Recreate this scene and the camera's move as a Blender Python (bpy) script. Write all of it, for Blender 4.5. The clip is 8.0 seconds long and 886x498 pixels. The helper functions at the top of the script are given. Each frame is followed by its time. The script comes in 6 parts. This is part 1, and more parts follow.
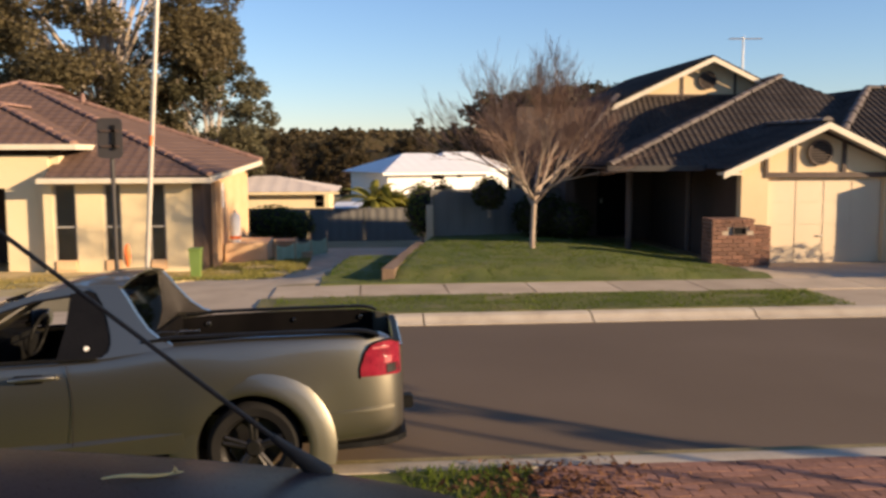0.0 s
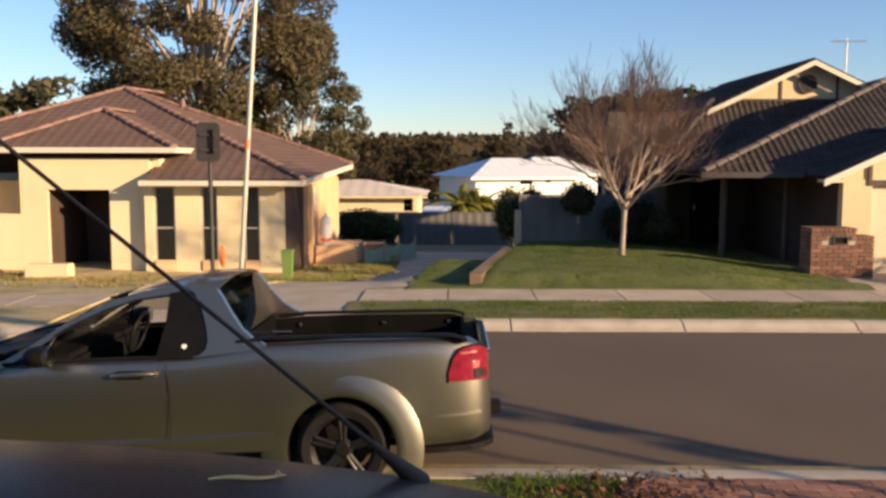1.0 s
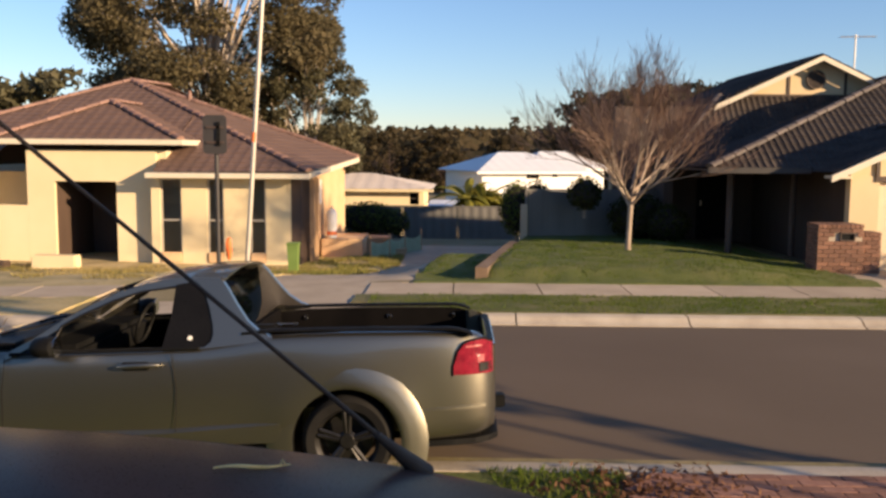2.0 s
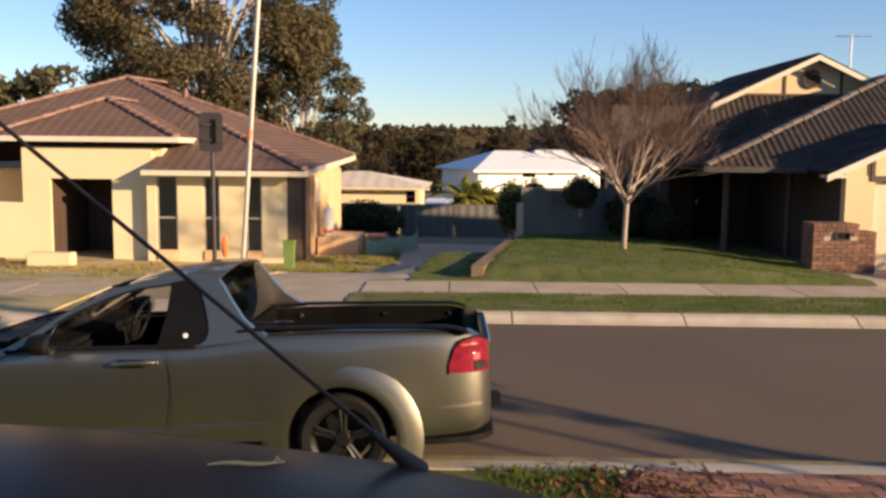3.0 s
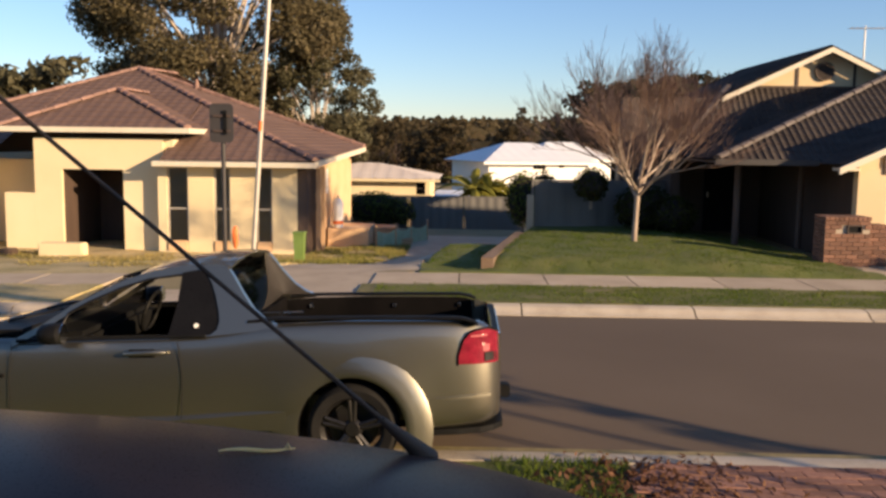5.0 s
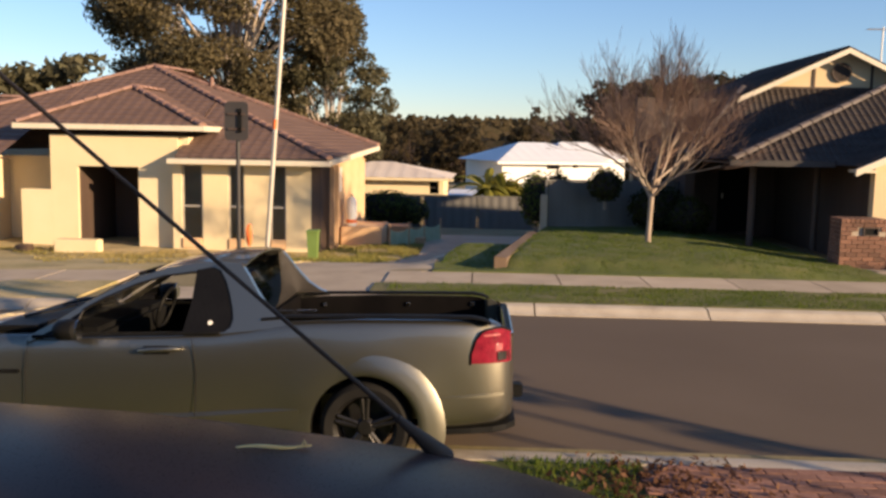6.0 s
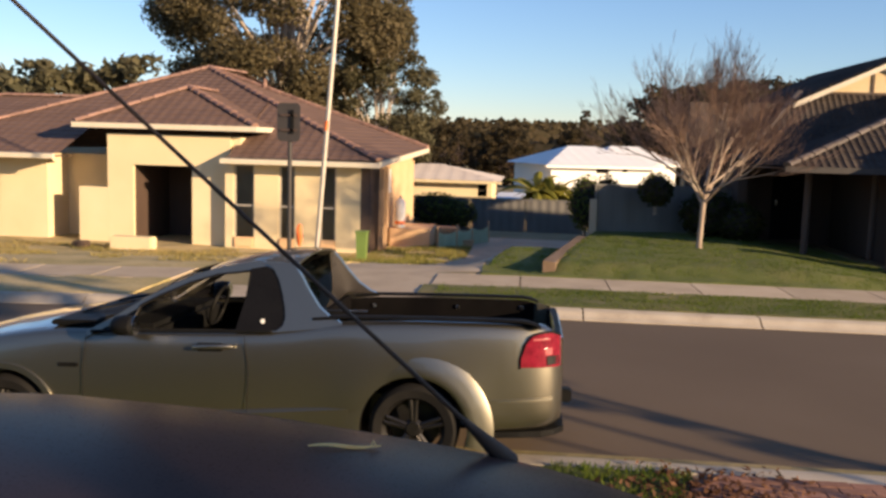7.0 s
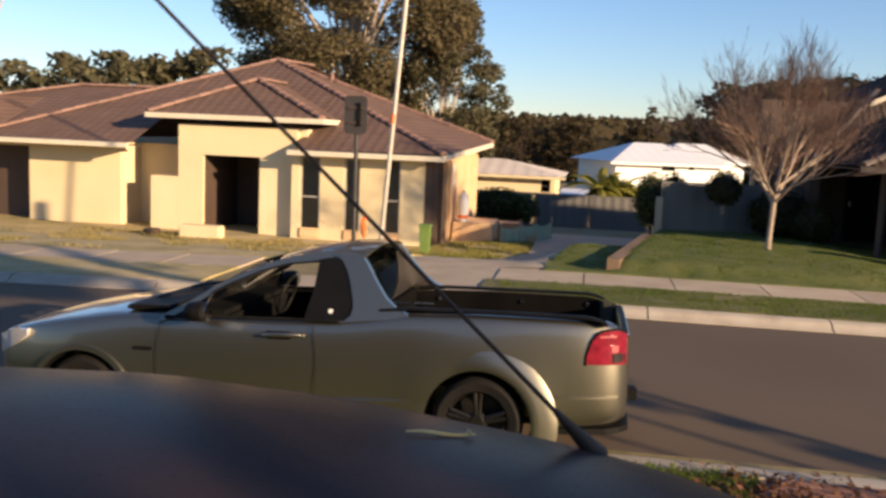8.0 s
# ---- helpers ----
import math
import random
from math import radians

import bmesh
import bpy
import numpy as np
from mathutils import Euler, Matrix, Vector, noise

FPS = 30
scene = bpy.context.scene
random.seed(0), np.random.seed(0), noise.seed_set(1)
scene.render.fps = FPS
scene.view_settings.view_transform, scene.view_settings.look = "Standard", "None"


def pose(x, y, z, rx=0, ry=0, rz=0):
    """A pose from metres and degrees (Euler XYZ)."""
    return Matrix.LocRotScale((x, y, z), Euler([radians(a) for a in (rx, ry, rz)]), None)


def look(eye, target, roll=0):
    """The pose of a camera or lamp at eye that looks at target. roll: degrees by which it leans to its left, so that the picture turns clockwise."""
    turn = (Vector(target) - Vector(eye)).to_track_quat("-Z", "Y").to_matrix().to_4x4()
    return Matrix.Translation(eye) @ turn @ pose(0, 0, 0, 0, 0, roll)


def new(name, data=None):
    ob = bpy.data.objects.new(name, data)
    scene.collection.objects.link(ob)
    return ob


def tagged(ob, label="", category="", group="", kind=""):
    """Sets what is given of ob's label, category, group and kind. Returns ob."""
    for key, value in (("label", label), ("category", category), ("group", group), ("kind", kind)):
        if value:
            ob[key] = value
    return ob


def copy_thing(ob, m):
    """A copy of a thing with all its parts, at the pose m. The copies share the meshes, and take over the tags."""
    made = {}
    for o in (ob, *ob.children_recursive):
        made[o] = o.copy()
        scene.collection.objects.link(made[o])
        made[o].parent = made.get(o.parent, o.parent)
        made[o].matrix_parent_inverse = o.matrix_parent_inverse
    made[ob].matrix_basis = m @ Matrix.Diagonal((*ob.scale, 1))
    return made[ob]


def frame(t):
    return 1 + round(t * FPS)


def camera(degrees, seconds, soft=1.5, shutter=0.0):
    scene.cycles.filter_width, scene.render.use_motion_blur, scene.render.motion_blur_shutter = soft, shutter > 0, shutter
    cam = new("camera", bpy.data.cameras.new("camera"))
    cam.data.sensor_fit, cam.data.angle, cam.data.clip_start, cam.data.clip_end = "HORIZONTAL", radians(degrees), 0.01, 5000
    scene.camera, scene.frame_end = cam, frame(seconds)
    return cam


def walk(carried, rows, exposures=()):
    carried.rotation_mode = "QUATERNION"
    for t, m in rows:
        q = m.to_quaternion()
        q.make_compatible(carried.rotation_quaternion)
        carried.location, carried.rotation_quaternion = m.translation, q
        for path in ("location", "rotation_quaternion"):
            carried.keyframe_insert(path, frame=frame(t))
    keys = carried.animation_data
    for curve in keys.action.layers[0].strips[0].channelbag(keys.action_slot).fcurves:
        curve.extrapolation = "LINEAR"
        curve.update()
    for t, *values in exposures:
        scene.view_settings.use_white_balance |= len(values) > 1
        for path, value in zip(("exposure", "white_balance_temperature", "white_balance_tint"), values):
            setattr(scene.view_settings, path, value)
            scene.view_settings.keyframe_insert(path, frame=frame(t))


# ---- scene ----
cam = camera(52.2, 8.0, soft=2.8, shutter=0.5)
PATH = [
    (0, (0.837, -6.312, 2.341), (1.005, -4.33, 2.133), -0.2),
    (0.5, (0.823, -6.317, 2.35), (0.879, -4.328, 2.152), 0.2),
    (1, (0.818, -6.307, 2.348), (0.794, -4.317, 2.15), 0.1),
    (1.5, (0.818, -6.309, 2.346), (0.779, -4.32, 2.14), 0.4),
    (3, (0.82, -6.31, 2.344), (0.792, -4.322, 2.129), 0.6),
    (3.5, (0.82, -6.31, 2.342), (0.79, -4.322, 2.122), 0.7),
    (4, (0.819, -6.309, 2.342), (0.786, -4.322, 2.119), 0.7),
    (4.5, (0.819, -6.31, 2.34), (0.78, -4.324, 2.11), 0.7),
    (6, (0.813, -6.312, 2.339), (0.735, -4.327, 2.104), 1.1),
    (6.5, (0.8, -6.322, 2.341), (0.693, -4.339, 2.104), 1.4),
    (7, (0.782, -6.326, 2.343), (0.601, -4.348, 2.111), 1.7),
    (7.5, (0.765, -6.3, 2.331), (0.535, -4.328, 2.09), 1.7),
    (8, (0.734, -6.35, 2.34), (0.421, -4.391, 2.091), 2.5),
]
walk(cam, [(t, look(eye, target, roll)) for t, eye, target, roll in PATH])

# ---------------------------------------------------------------- world, sun, exposure
SUN_TO = Vector((0.842, -0.484, 0.238)).normalized()
world = bpy.data.worlds.new("sky_world")
scene.world = world
world.use_nodes = True
wn = world.node_tree.nodes
sky = wn.new("ShaderNodeTexSky")
sky.sky_type = 'NISHITA'
sky.sun_disc = False
sky.sun_elevation = math.asin(SUN_TO.z)
sky.sun_rotation = math.atan2(SUN_TO.x, SUN_TO.y)
sky.altitude = 50
sky.air_density = 1.0
sky.dust_density = 0.05
sky.ozone_density = 4.0
tint = wn.new("ShaderNodeMix")
tint.data_type, tint.blend_type = 'RGBA', 'MULTIPLY'
tint.inputs[0].default_value = 1.0
tint.inputs[7].default_value = (1.08, 0.97, 1.02, 1)
world.node_tree.links.new(sky.outputs[0], tint.inputs[6])
world.node_tree.links.new(tint.outputs[2], wn["Background"].inputs[0])
wn["Background"].inputs[1].default_value = 0.09
sun_data = bpy.data.lights.new("sun", 'SUN')
sun_data.energy = 5.0
sun_data.angle = radians(0.8)
sun_data.color = (1.0, 0.725, 0.45)
sun = new("sun", sun_data)
sun.matrix_basis = look(SUN_TO * 60, (0, 0, 0))
scene.view_settings.exposure = 1.0

# ---------------------------------------------------------------- materials
def material(name, cols, scale=3.0, fine=40.0, rough=0.7, metal=0.0, bump=0.2, bump_dist=0.01, coat=0.0,
             stretch=(1, 1, 1), vary=0.0, island=False, fine_amount=0.35, spec=0.5, trans=0.0):
    """Principled material: two or three colours mixed by large and fine noise, fine relief."""
    m = bpy.data.materials.new(name)
    m.use_nodes = True
    nt = m.node_tree
    n, l = nt.nodes, nt.links
    p = n["Principled BSDF"]
    tc = n.new("ShaderNodeTexCoord")
    mp = n.new("ShaderNodeMapping")
    mp.inputs["Scale"].default_value = stretch
    l.new(tc.outputs["Object"], mp.inputs[0])
    big = n.new("ShaderNodeTexNoise")
    big.inputs["Scale"].default_value = scale
    big.inputs["Detail"].default_value = 5
    l.new(mp.outputs[0], big.inputs["Vector"])
    small = n.new("ShaderNodeTexNoise")
    small.inputs["Scale"].default_value = fine
    small.inputs["Detail"].default_value = 3
    l.new(mp.outputs[0], small.inputs["Vector"])
    mix = n.new("ShaderNodeMix")
    mix.data_type = 'FLOAT'
    mix.inputs[0].default_value = fine_amount
    l.new(big.outputs["Fac"], mix.inputs[2])
    l.new(small.outputs["Fac"], mix.inputs[3])
    ramp = n.new("ShaderNodeValToRGB")
    cr = ramp.color_ramp
    cr.elements[0].position, cr.elements[1].position = 0.32, 0.68
    cr.elements[0].color = (*cols[0], 1)
    cr.elements[1].color = (*cols[-1], 1)
    if len(cols) > 2:
        e = cr.elements.new(0.5)
        e.color = (*cols[1], 1)
    l.new(mix.outputs[0], ramp.inputs[0])
    out = ramp.outputs[0]
    if vary:
        if island:
            src = n.new("ShaderNodeNewGeometry").outputs["Random Per Island"]
        else:
            src = n.new("ShaderNodeObjectInfo").outputs["Random"]
        mr = n.new("ShaderNodeMapRange")
        mr.inputs[3].default_value, mr.inputs[4].default_value = 1 - vary, 1 + vary
        l.new(src, mr.inputs[0])
        hs = n.new("ShaderNodeHueSaturation")
        l.new(mr.outputs[0], hs.inputs["Value"])
        l.new(out, hs.inputs["Color"])
        out = hs.outputs[0]
    l.new(out, p.inputs["Base Color"])
    p.inputs["Metallic"].default_value = metal
    p.inputs["Specular IOR Level"].default_value = spec
    rr = n.new("ShaderNodeMapRange")
    rr.inputs[3].default_value, rr.inputs[4].default_value = max(0.02, rough - 0.1), min(1, rough + 0.1)
    l.new(small.outputs["Fac"], rr.inputs[0])
    l.new(rr.outputs[0], p.inputs["Roughness"])
    if coat:
        p.inputs["Coat Weight"].default_value = coat
        p.inputs["Coat Roughness"].default_value = 0.06
    if trans:
        p.inputs["Transmission Weight"].default_value = trans
    if bump:
        b = n.new("ShaderNodeBump")
        b.inputs["Strength"].default_value = bump
        b.inputs["Distance"].default_value = bump_dist
        l.new(mix.outputs[0], b.inputs["Height"])
        l.new(b.outputs[0], p.inputs["Normal"])
    return m


def leaf_material(name, cols, vary=0.45):
    m = material(name, cols, scale=0.5, fine=6, rough=0.7, bump=0, vary=vary, island=True, spec=0.12)
    nt = m.node_tree
    p = nt.nodes["Principled BSDF"]
    tr = nt.nodes.new("ShaderNodeBsdfTranslucent")
    ms = nt.nodes.new("ShaderNodeMixShader")
    ms.inputs[0].default_value = 0.45
    src = p.inputs["Base Color"].links[0].from_socket
    nt.links.new(src, tr.inputs[0])
    nt.links.new(p.outputs[0], ms.inputs[1])
    nt.links.new(tr.outputs[0], ms.inputs[2])
    nt.links.new(ms.outputs[0], nt.nodes["Material Output"].inputs[0])
    return m


def glass_material(name, tint, rough=0.03):
    m = bpy.data.materials.new(name)
    m.use_nodes = True
    n, l = m.node_tree.nodes, m.node_tree.links
    t = n.new("ShaderNodeBsdfTransparent")
    t.inputs[0].default_value = (*tint, 1)
    g = n.new("ShaderNodeBsdfGlossy")
    g.inputs["Roughness"].default_value = rough
    g.inputs["Color"].default_value = (0.9, 0.9, 0.9, 1)
    f = n.new("ShaderNodeFresnel")
    f.inputs[0].default_value = 1.5
    ms = n.new("ShaderNodeMixShader")
    l.new(f.outputs[0], ms.inputs[0])
    l.new(t.outputs[0], ms.inputs[1])
    l.new(g.outputs[0], ms.inputs[2])
    l.new(ms.outputs[0], n["Material Output"].inputs[0])
    return m


M_ground = material("earth_grass", [(0.14, 0.115, 0.045), (0.22, 0.175, 0.08), (0.30, 0.23, 0.12)], 0.6, 14, 0.95, bump=0.6, bump_dist=0.03)
M_lawn = material("mown_lawn", [(0.066, 0.083, 0.014), (0.092, 0.109, 0.020), (0.138, 0.129, 0.037)], 1.2, 30, 0.9, bump=0.8, bump_dist=0.03)
M_verge = material("worn_verge_grass", [(0.075, 0.085, 0.018), (0.12, 0.115, 0.03), (0.19, 0.15, 0.06)], 0.9, 24, 0.95, bump=0.8, bump_dist=0.03)
M_dry = material("patchy_dry_grass", [(0.230, 0.207, 0.069), (0.414, 0.322, 0.149), (0.529, 0.414, 0.218)], 0.9, 18, 0.95, bump=0.7, bump_dist=0.03)
M_road = material("asphalt", [(0.112, 0.082, 0.057), (0.132, 0.098, 0.068), (0.153, 0.114, 0.081)], 0.35, 90, 0.85, bump=0.5, bump_dist=0.004, fine_amount=0.5, spec=0.2)
M_conc = material("concrete", [(0.363, 0.292, 0.209), (0.462, 0.369, 0.264), (0.517, 0.424, 0.308)], 1.5, 45, 0.85, bump=0.3, bump_dist=0.004, vary=0.1, spec=0.2)
M_kerb = material("kerb_concrete", [(0.335, 0.279, 0.214), (0.437, 0.372, 0.288), (0.484, 0.428, 0.344)], 2.5, 50, 0.85, bump=0.3, bump_dist=0.004, vary=0.08, spec=0.2)
M_paver = material("clay_paver", [(0.171, 0.086, 0.061), (0.243, 0.126, 0.090), (0.288, 0.167, 0.122)], 5, 60, 0.85, bump=0.3, bump_dist=0.003, vary=0.25, spec=0.2)
M_sand = material("joint_sand", [(0.16, 0.12, 0.09), (0.24, 0.18, 0.13)], 3, 60, 0.95, bump=0.3)
M_render = material("cream_render", [(0.64, 0.525, 0.32), (0.70, 0.575, 0.36), (0.74, 0.615, 0.40)], 0.8, 60, 0.85, bump=0.25, bump_dist=0.003, spec=0.2)
M_tan = material("tan_render", [(0.60, 0.46, 0.27), (0.66, 0.51, 0.31), (0.70, 0.55, 0.35)], 0.8, 60, 0.85, bump=0.2, bump_dist=0.003, spec=0.2)
M_garage = material("beige_garage_door", [(0.62, 0.50, 0.34), (0.67, 0.55, 0.38)], 1.2, 50, 0.55, bump=0.08, bump_dist=0.002)
M_trim = material("cream_trim", [(0.62, 0.545, 0.41), (0.70, 0.62, 0.48)], 2, 40, 0.5, bump=0.05)
M_rooft = material("brown_terracotta_tile", [(0.105, 0.062, 0.045), (0.14, 0.084, 0.061), (0.172, 0.106, 0.079)], 1.2, 14, 0.75, bump=0.3, bump_dist=0.01, fine_amount=0.5)
M_ridge = material("ridge_capping", [(0.18, 0.10, 0.074), (0.25, 0.145, 0.108), (0.31, 0.185, 0.142)], 3, 40, 0.8, bump=0.3, vary=0.2)
M_roofd = material("charcoal_tile", [(0.034, 0.028, 0.026), (0.055, 0.045, 0.040), (0.082, 0.067, 0.058)], 1.5, 14, 0.85, bump=0.3, bump_dist=0.01, fine_amount=0.5, spec=0.12)
M_ridged = material("charcoal_ridge", [(0.08, 0.066, 0.06), (0.13, 0.105, 0.09)], 3, 40, 0.7, bump=0.3, vary=0.2)
# near black painted in for unlit insides, also the colour of small frames
M_dark = material("near_black_shade_and_frames", [(0.02, 0.016, 0.014), (0.035, 0.028, 0.024)], 1, 20, 0.9, bump=0)
# dark brown of real timber, also painted on where recesses are only shaded
M_brown = material("dark_brown_timber_and_shade", [(0.055, 0.035, 0.026), (0.085, 0.055, 0.04)], 3, 60, 0.65, bump=0.2, stretch=(1, 1, 0.2))
M_signback = material("dark_sign_back", [(0.030, 0.026, 0.024), (0.045, 0.039, 0.036)], 3, 60, 0.6, bump=0.1)
M_timber = material("raw_timber", [(0.38, 0.23, 0.12), (0.48, 0.30, 0.165), (0.54, 0.35, 0.2)], 3, 60, 0.8, bump=0.25, stretch=(1, 1, 0.15), vary=0.15)
M_sleeper = material("weathered_sleeper", [(0.098, 0.064, 0.041), (0.143, 0.094, 0.060), (0.180, 0.124, 0.083)], 3, 60, 0.9, bump=0.3, stretch=(1, 0.15, 1), vary=0.15)
M_obrick = material("orange_wall", [(0.60, 0.39, 0.21), (0.68, 0.45, 0.25), (0.73, 0.50, 0.30)], 2, 30, 0.85, bump=0.3, vary=0.1)
M_brick = material("red_brown_brick", [(0.108, 0.050, 0.031), (0.171, 0.083, 0.052), (0.243, 0.131, 0.086)], 6, 60, 0.85, bump=0.35, bump_dist=0.004, vary=0.35)
M_mortar = material("mortar", [(0.34, 0.28, 0.21), (0.42, 0.35, 0.27)], 4, 60, 0.95, bump=0.3)
M_white = material("white_paint", [(0.74, 0.73, 0.70), (0.82, 0.81, 0.78)], 1, 30, 0.6, bump=0.1)
M_whroof = material("white_metal_roof", [(0.72, 0.73, 0.75), (0.80, 0.81, 0.82)], 0.6, 20, 0.45, bump=0.1)
M_fence = material("grey_metal_fence", [(0.12, 0.115, 0.105), (0.15, 0.143, 0.13)], 1, 30, 0.6, bump=0.1)
M_paint = material("olive_grey_car_paint", [(0.241, 0.224, 0.177), (0.263, 0.246, 0.193)], 0.5, 400, 0.37, metal=0.95, bump=0.0, coat=1.0)
M_black = material("black_plastic", [(0.006, 0.006, 0.006), (0.011, 0.011, 0.011)], 8, 200, 0.55, spec=0.1, bump=0.1, bump_dist=0.001)
M_liner = material("black_tray_liner", [(0.004, 0.004, 0.004), (0.008, 0.007, 0.007)], 4, 80, 0.9, spec=0.02, bump=0.2, bump_dist=0.003)
M_tyre = material("tyre_rubber", [(0.008, 0.0075, 0.007), (0.015, 0.014, 0.013)], 6, 90, 0.8, bump=0.3, bump_dist=0.002, spec=0.15)
M_rim = material("dark_alloy", [(0.035, 0.033, 0.032), (0.06, 0.057, 0.055)], 4, 60, 0.35, metal=0.8, bump=0.0)
M_qglass = material("tinted_quarter_glass", [(0.006, 0.006, 0.007), (0.010, 0.010, 0.011)], 4, 60, 0.3, bump=0.0, spec=0.08)
M_chrome = material("bright_metal", [(0.75, 0.75, 0.75), (0.85, 0.85, 0.85)], 4, 60, 0.2, metal=1.0, bump=0.0)
M_red = material("red_lens", [(0.12, 0.004, 0.014), (0.27, 0.014, 0.034)], 16, 60, 0.12, bump=0.0, coat=1.0)
M_pink = material("pink_lens", [(0.36, 0.08, 0.09), (0.50, 0.16, 0.16)], 30, 90, 0.15, bump=0.0, coat=1.0)
M_lens = material("clear_lens", [(0.55, 0.50, 0.46), (0.75, 0.70, 0.66)], 30, 90, 0.15, bump=0.0, coat=1.0)
M_near = material("dark_plum_grey_paint", [(0.060, 0.036, 0.032), (0.098, 0.058, 0.047)], 1.6, 300, 0.3, metal=0.0, bump=0.0, coat=0.0, spec=0.025)
M_glass = glass_material("car_glass", (0.30, 0.32, 0.31))
M_tint = glass_material("tinted_glass", (0.04, 0.04, 0.04))
M_wglass = glass_material("window_glass", (0.35, 0.36, 0.36))
M_silt = material("silt_cloth", [(0.30, 0.36, 0.22), (0.42, 0.48, 0.32)], 4, 40, 0.8, bump=0.2)
M_pinkroof = material("pale_pink_tile", [(0.62, 0.53, 0.45), (0.72, 0.63, 0.54)], 1, 12, 0.8, bump=0.3, bump_dist=0.02)
M_clear = glass_material("clear_window_glass", (0.80, 0.80, 0.78))
M_galv = material("galvanised_steel", [(0.42, 0.38, 0.32), (0.52, 0.47, 0.40)], 4, 40, 0.45, metal=0.3, bump=0.05)
M_orange = material("orange_band", [(0.75, 0.16, 0.04), (0.85, 0.22, 0.06)], 4, 40, 0.6, bump=0)
M_rubber = material("weathered_rubber", [(0.05, 0.04, 0.034), (0.075, 0.06, 0.05)], 20, 200, 0.6, bump=0.05, spec=0.25)
M_green = material("green_plastic", [(0.13, 0.20, 0.045), (0.16, 0.24, 0.06)], 3, 40, 0.5, bump=0.05)
M_straw = material("dry_straw", [(0.72, 0.52, 0.18), (0.86, 0.68, 0.30)], 20, 90, 0.6, bump=0.1)
M_bark = material("grey_bark", [(0.22, 0.16, 0.12), (0.32, 0.25, 0.19), (0.42, 0.34, 0.27)], 3, 30, 0.9, bump=0.5, stretch=(1, 1, 0.3))
M_gumbark = material("pale_gum_bark", [(0.26, 0.20, 0.15), (0.42, 0.35, 0.28), (0.52, 0.45, 0.37)], 1.2, 18, 0.85, bump=0.4, stretch=(1, 1, 0.25))
M_twig = material("bare_twigs", [(0.17, 0.105, 0.075), (0.25, 0.16, 0.115)], 3, 30, 0.9, bump=0)
M_gum = leaf_material("gum_leaves", [(0.08, 0.068, 0.034), (0.128, 0.105, 0.055), (0.182, 0.146, 0.082)])
M_gum2 = leaf_material("bush_leaves", [(0.085, 0.082, 0.043), (0.12, 0.11, 0.062), (0.16, 0.14, 0.086)])
M_far = leaf_material("far_wood_leaves", [(0.045, 0.038, 0.02), (0.075, 0.058, 0.03), (0.11, 0.078, 0.042)])
M_hedge2 = leaf_material("green_hedge_leaves", [(0.06, 0.085, 0.02), (0.10, 0.12, 0.03), (0.17, 0.15, 0.045)])
M_hedge = leaf_material("hedge_leaves", [(0.02, 0.03, 0.01), (0.045, 0.05, 0.014), (0.10, 0.075, 0.02)])
M_palm = leaf_material("palm_leaves", [(0.18, 0.19, 0.035), (0.30, 0.28, 0.055), (0.42, 0.35, 0.09)])
M_blade = leaf_material("grass_blades", [(0.08, 0.12, 0.016), (0.11, 0.15, 0.022), (0.17, 0.18, 0.05)], 0.25)
M_tuft = leaf_material("weed_blades", [(0.16, 0.17, 0.04), (0.26, 0.24, 0.07), (0.36, 0.30, 0.11)], 0.3)
M_dead = leaf_material("dead_leaves", [(0.07, 0.035, 0.02), (0.14, 0.07, 0.04), (0.22, 0.12, 0.07)], 0.4)

# ---------------------------------------------------------------- building helpers
def thing(name, loc=(0, 0, 0), label="", category="", group="", kind=""):
    e = new(name)
    e.matrix_basis = Matrix.Translation(loc)
    return tagged(e, label, category, group, kind)


def part(name, bm, mat, parent=None, label="", smooth=0.0):
    """Links a bmesh (in world coordinates) as one mesh object, under a thing or a part."""
    if isinstance(bm, bmesh.types.BMesh):
        me = bpy.data.meshes.new(name)
        bmesh.ops.recalc_face_normals(bm, faces=bm.faces)
        bm.to_mesh(me)
        bm.free()
    else:
        me = bm
    if not me.materials:
        me.materials.append(mat)
    if smooth:
        me.polygons.foreach_set("use_smooth", [True] * len(me.polygons))
        me.set_sharp_from_angle(angle=radians(smooth))
    ob = new(name, me)
    if parent is not None:
        ob.parent = parent
        ob.matrix_parent_inverse = chain(parent).inverted()
    if label:
        tagged(ob, label)
    return ob


def chain(o):
    m = o.matrix_basis.copy()
    if o.parent:
        m = chain(o.parent) @ o.matrix_parent_inverse @ m
    return m


def box(bm, x0, x1, y0, y1, z0, z1, bevel=0.0):
    vs = [bm.verts.new((x, y, z)) for x in (x0, x1) for y in (y0, y1) for z in (z0, z1)]
    fs = [bm.faces.new([vs[i] for i in f]) for f in ((0, 1, 3, 2), (4, 6, 7, 5), (0, 4, 5, 1), (2, 3, 7, 6), (0, 2, 6, 4), (1, 5, 7, 3))]
    if bevel:
        es = list({e for f in fs for e in f.edges})
        bmesh.ops.bevel(bm, geom=es, offset=bevel, segments=2, affect='EDGES')
    return bm


def boxed(x0, x1, y0, y1, z0, z1, bevel=0.0):
    return box(bmesh.new(), x0, x1, y0, y1, z0, z1, bevel)


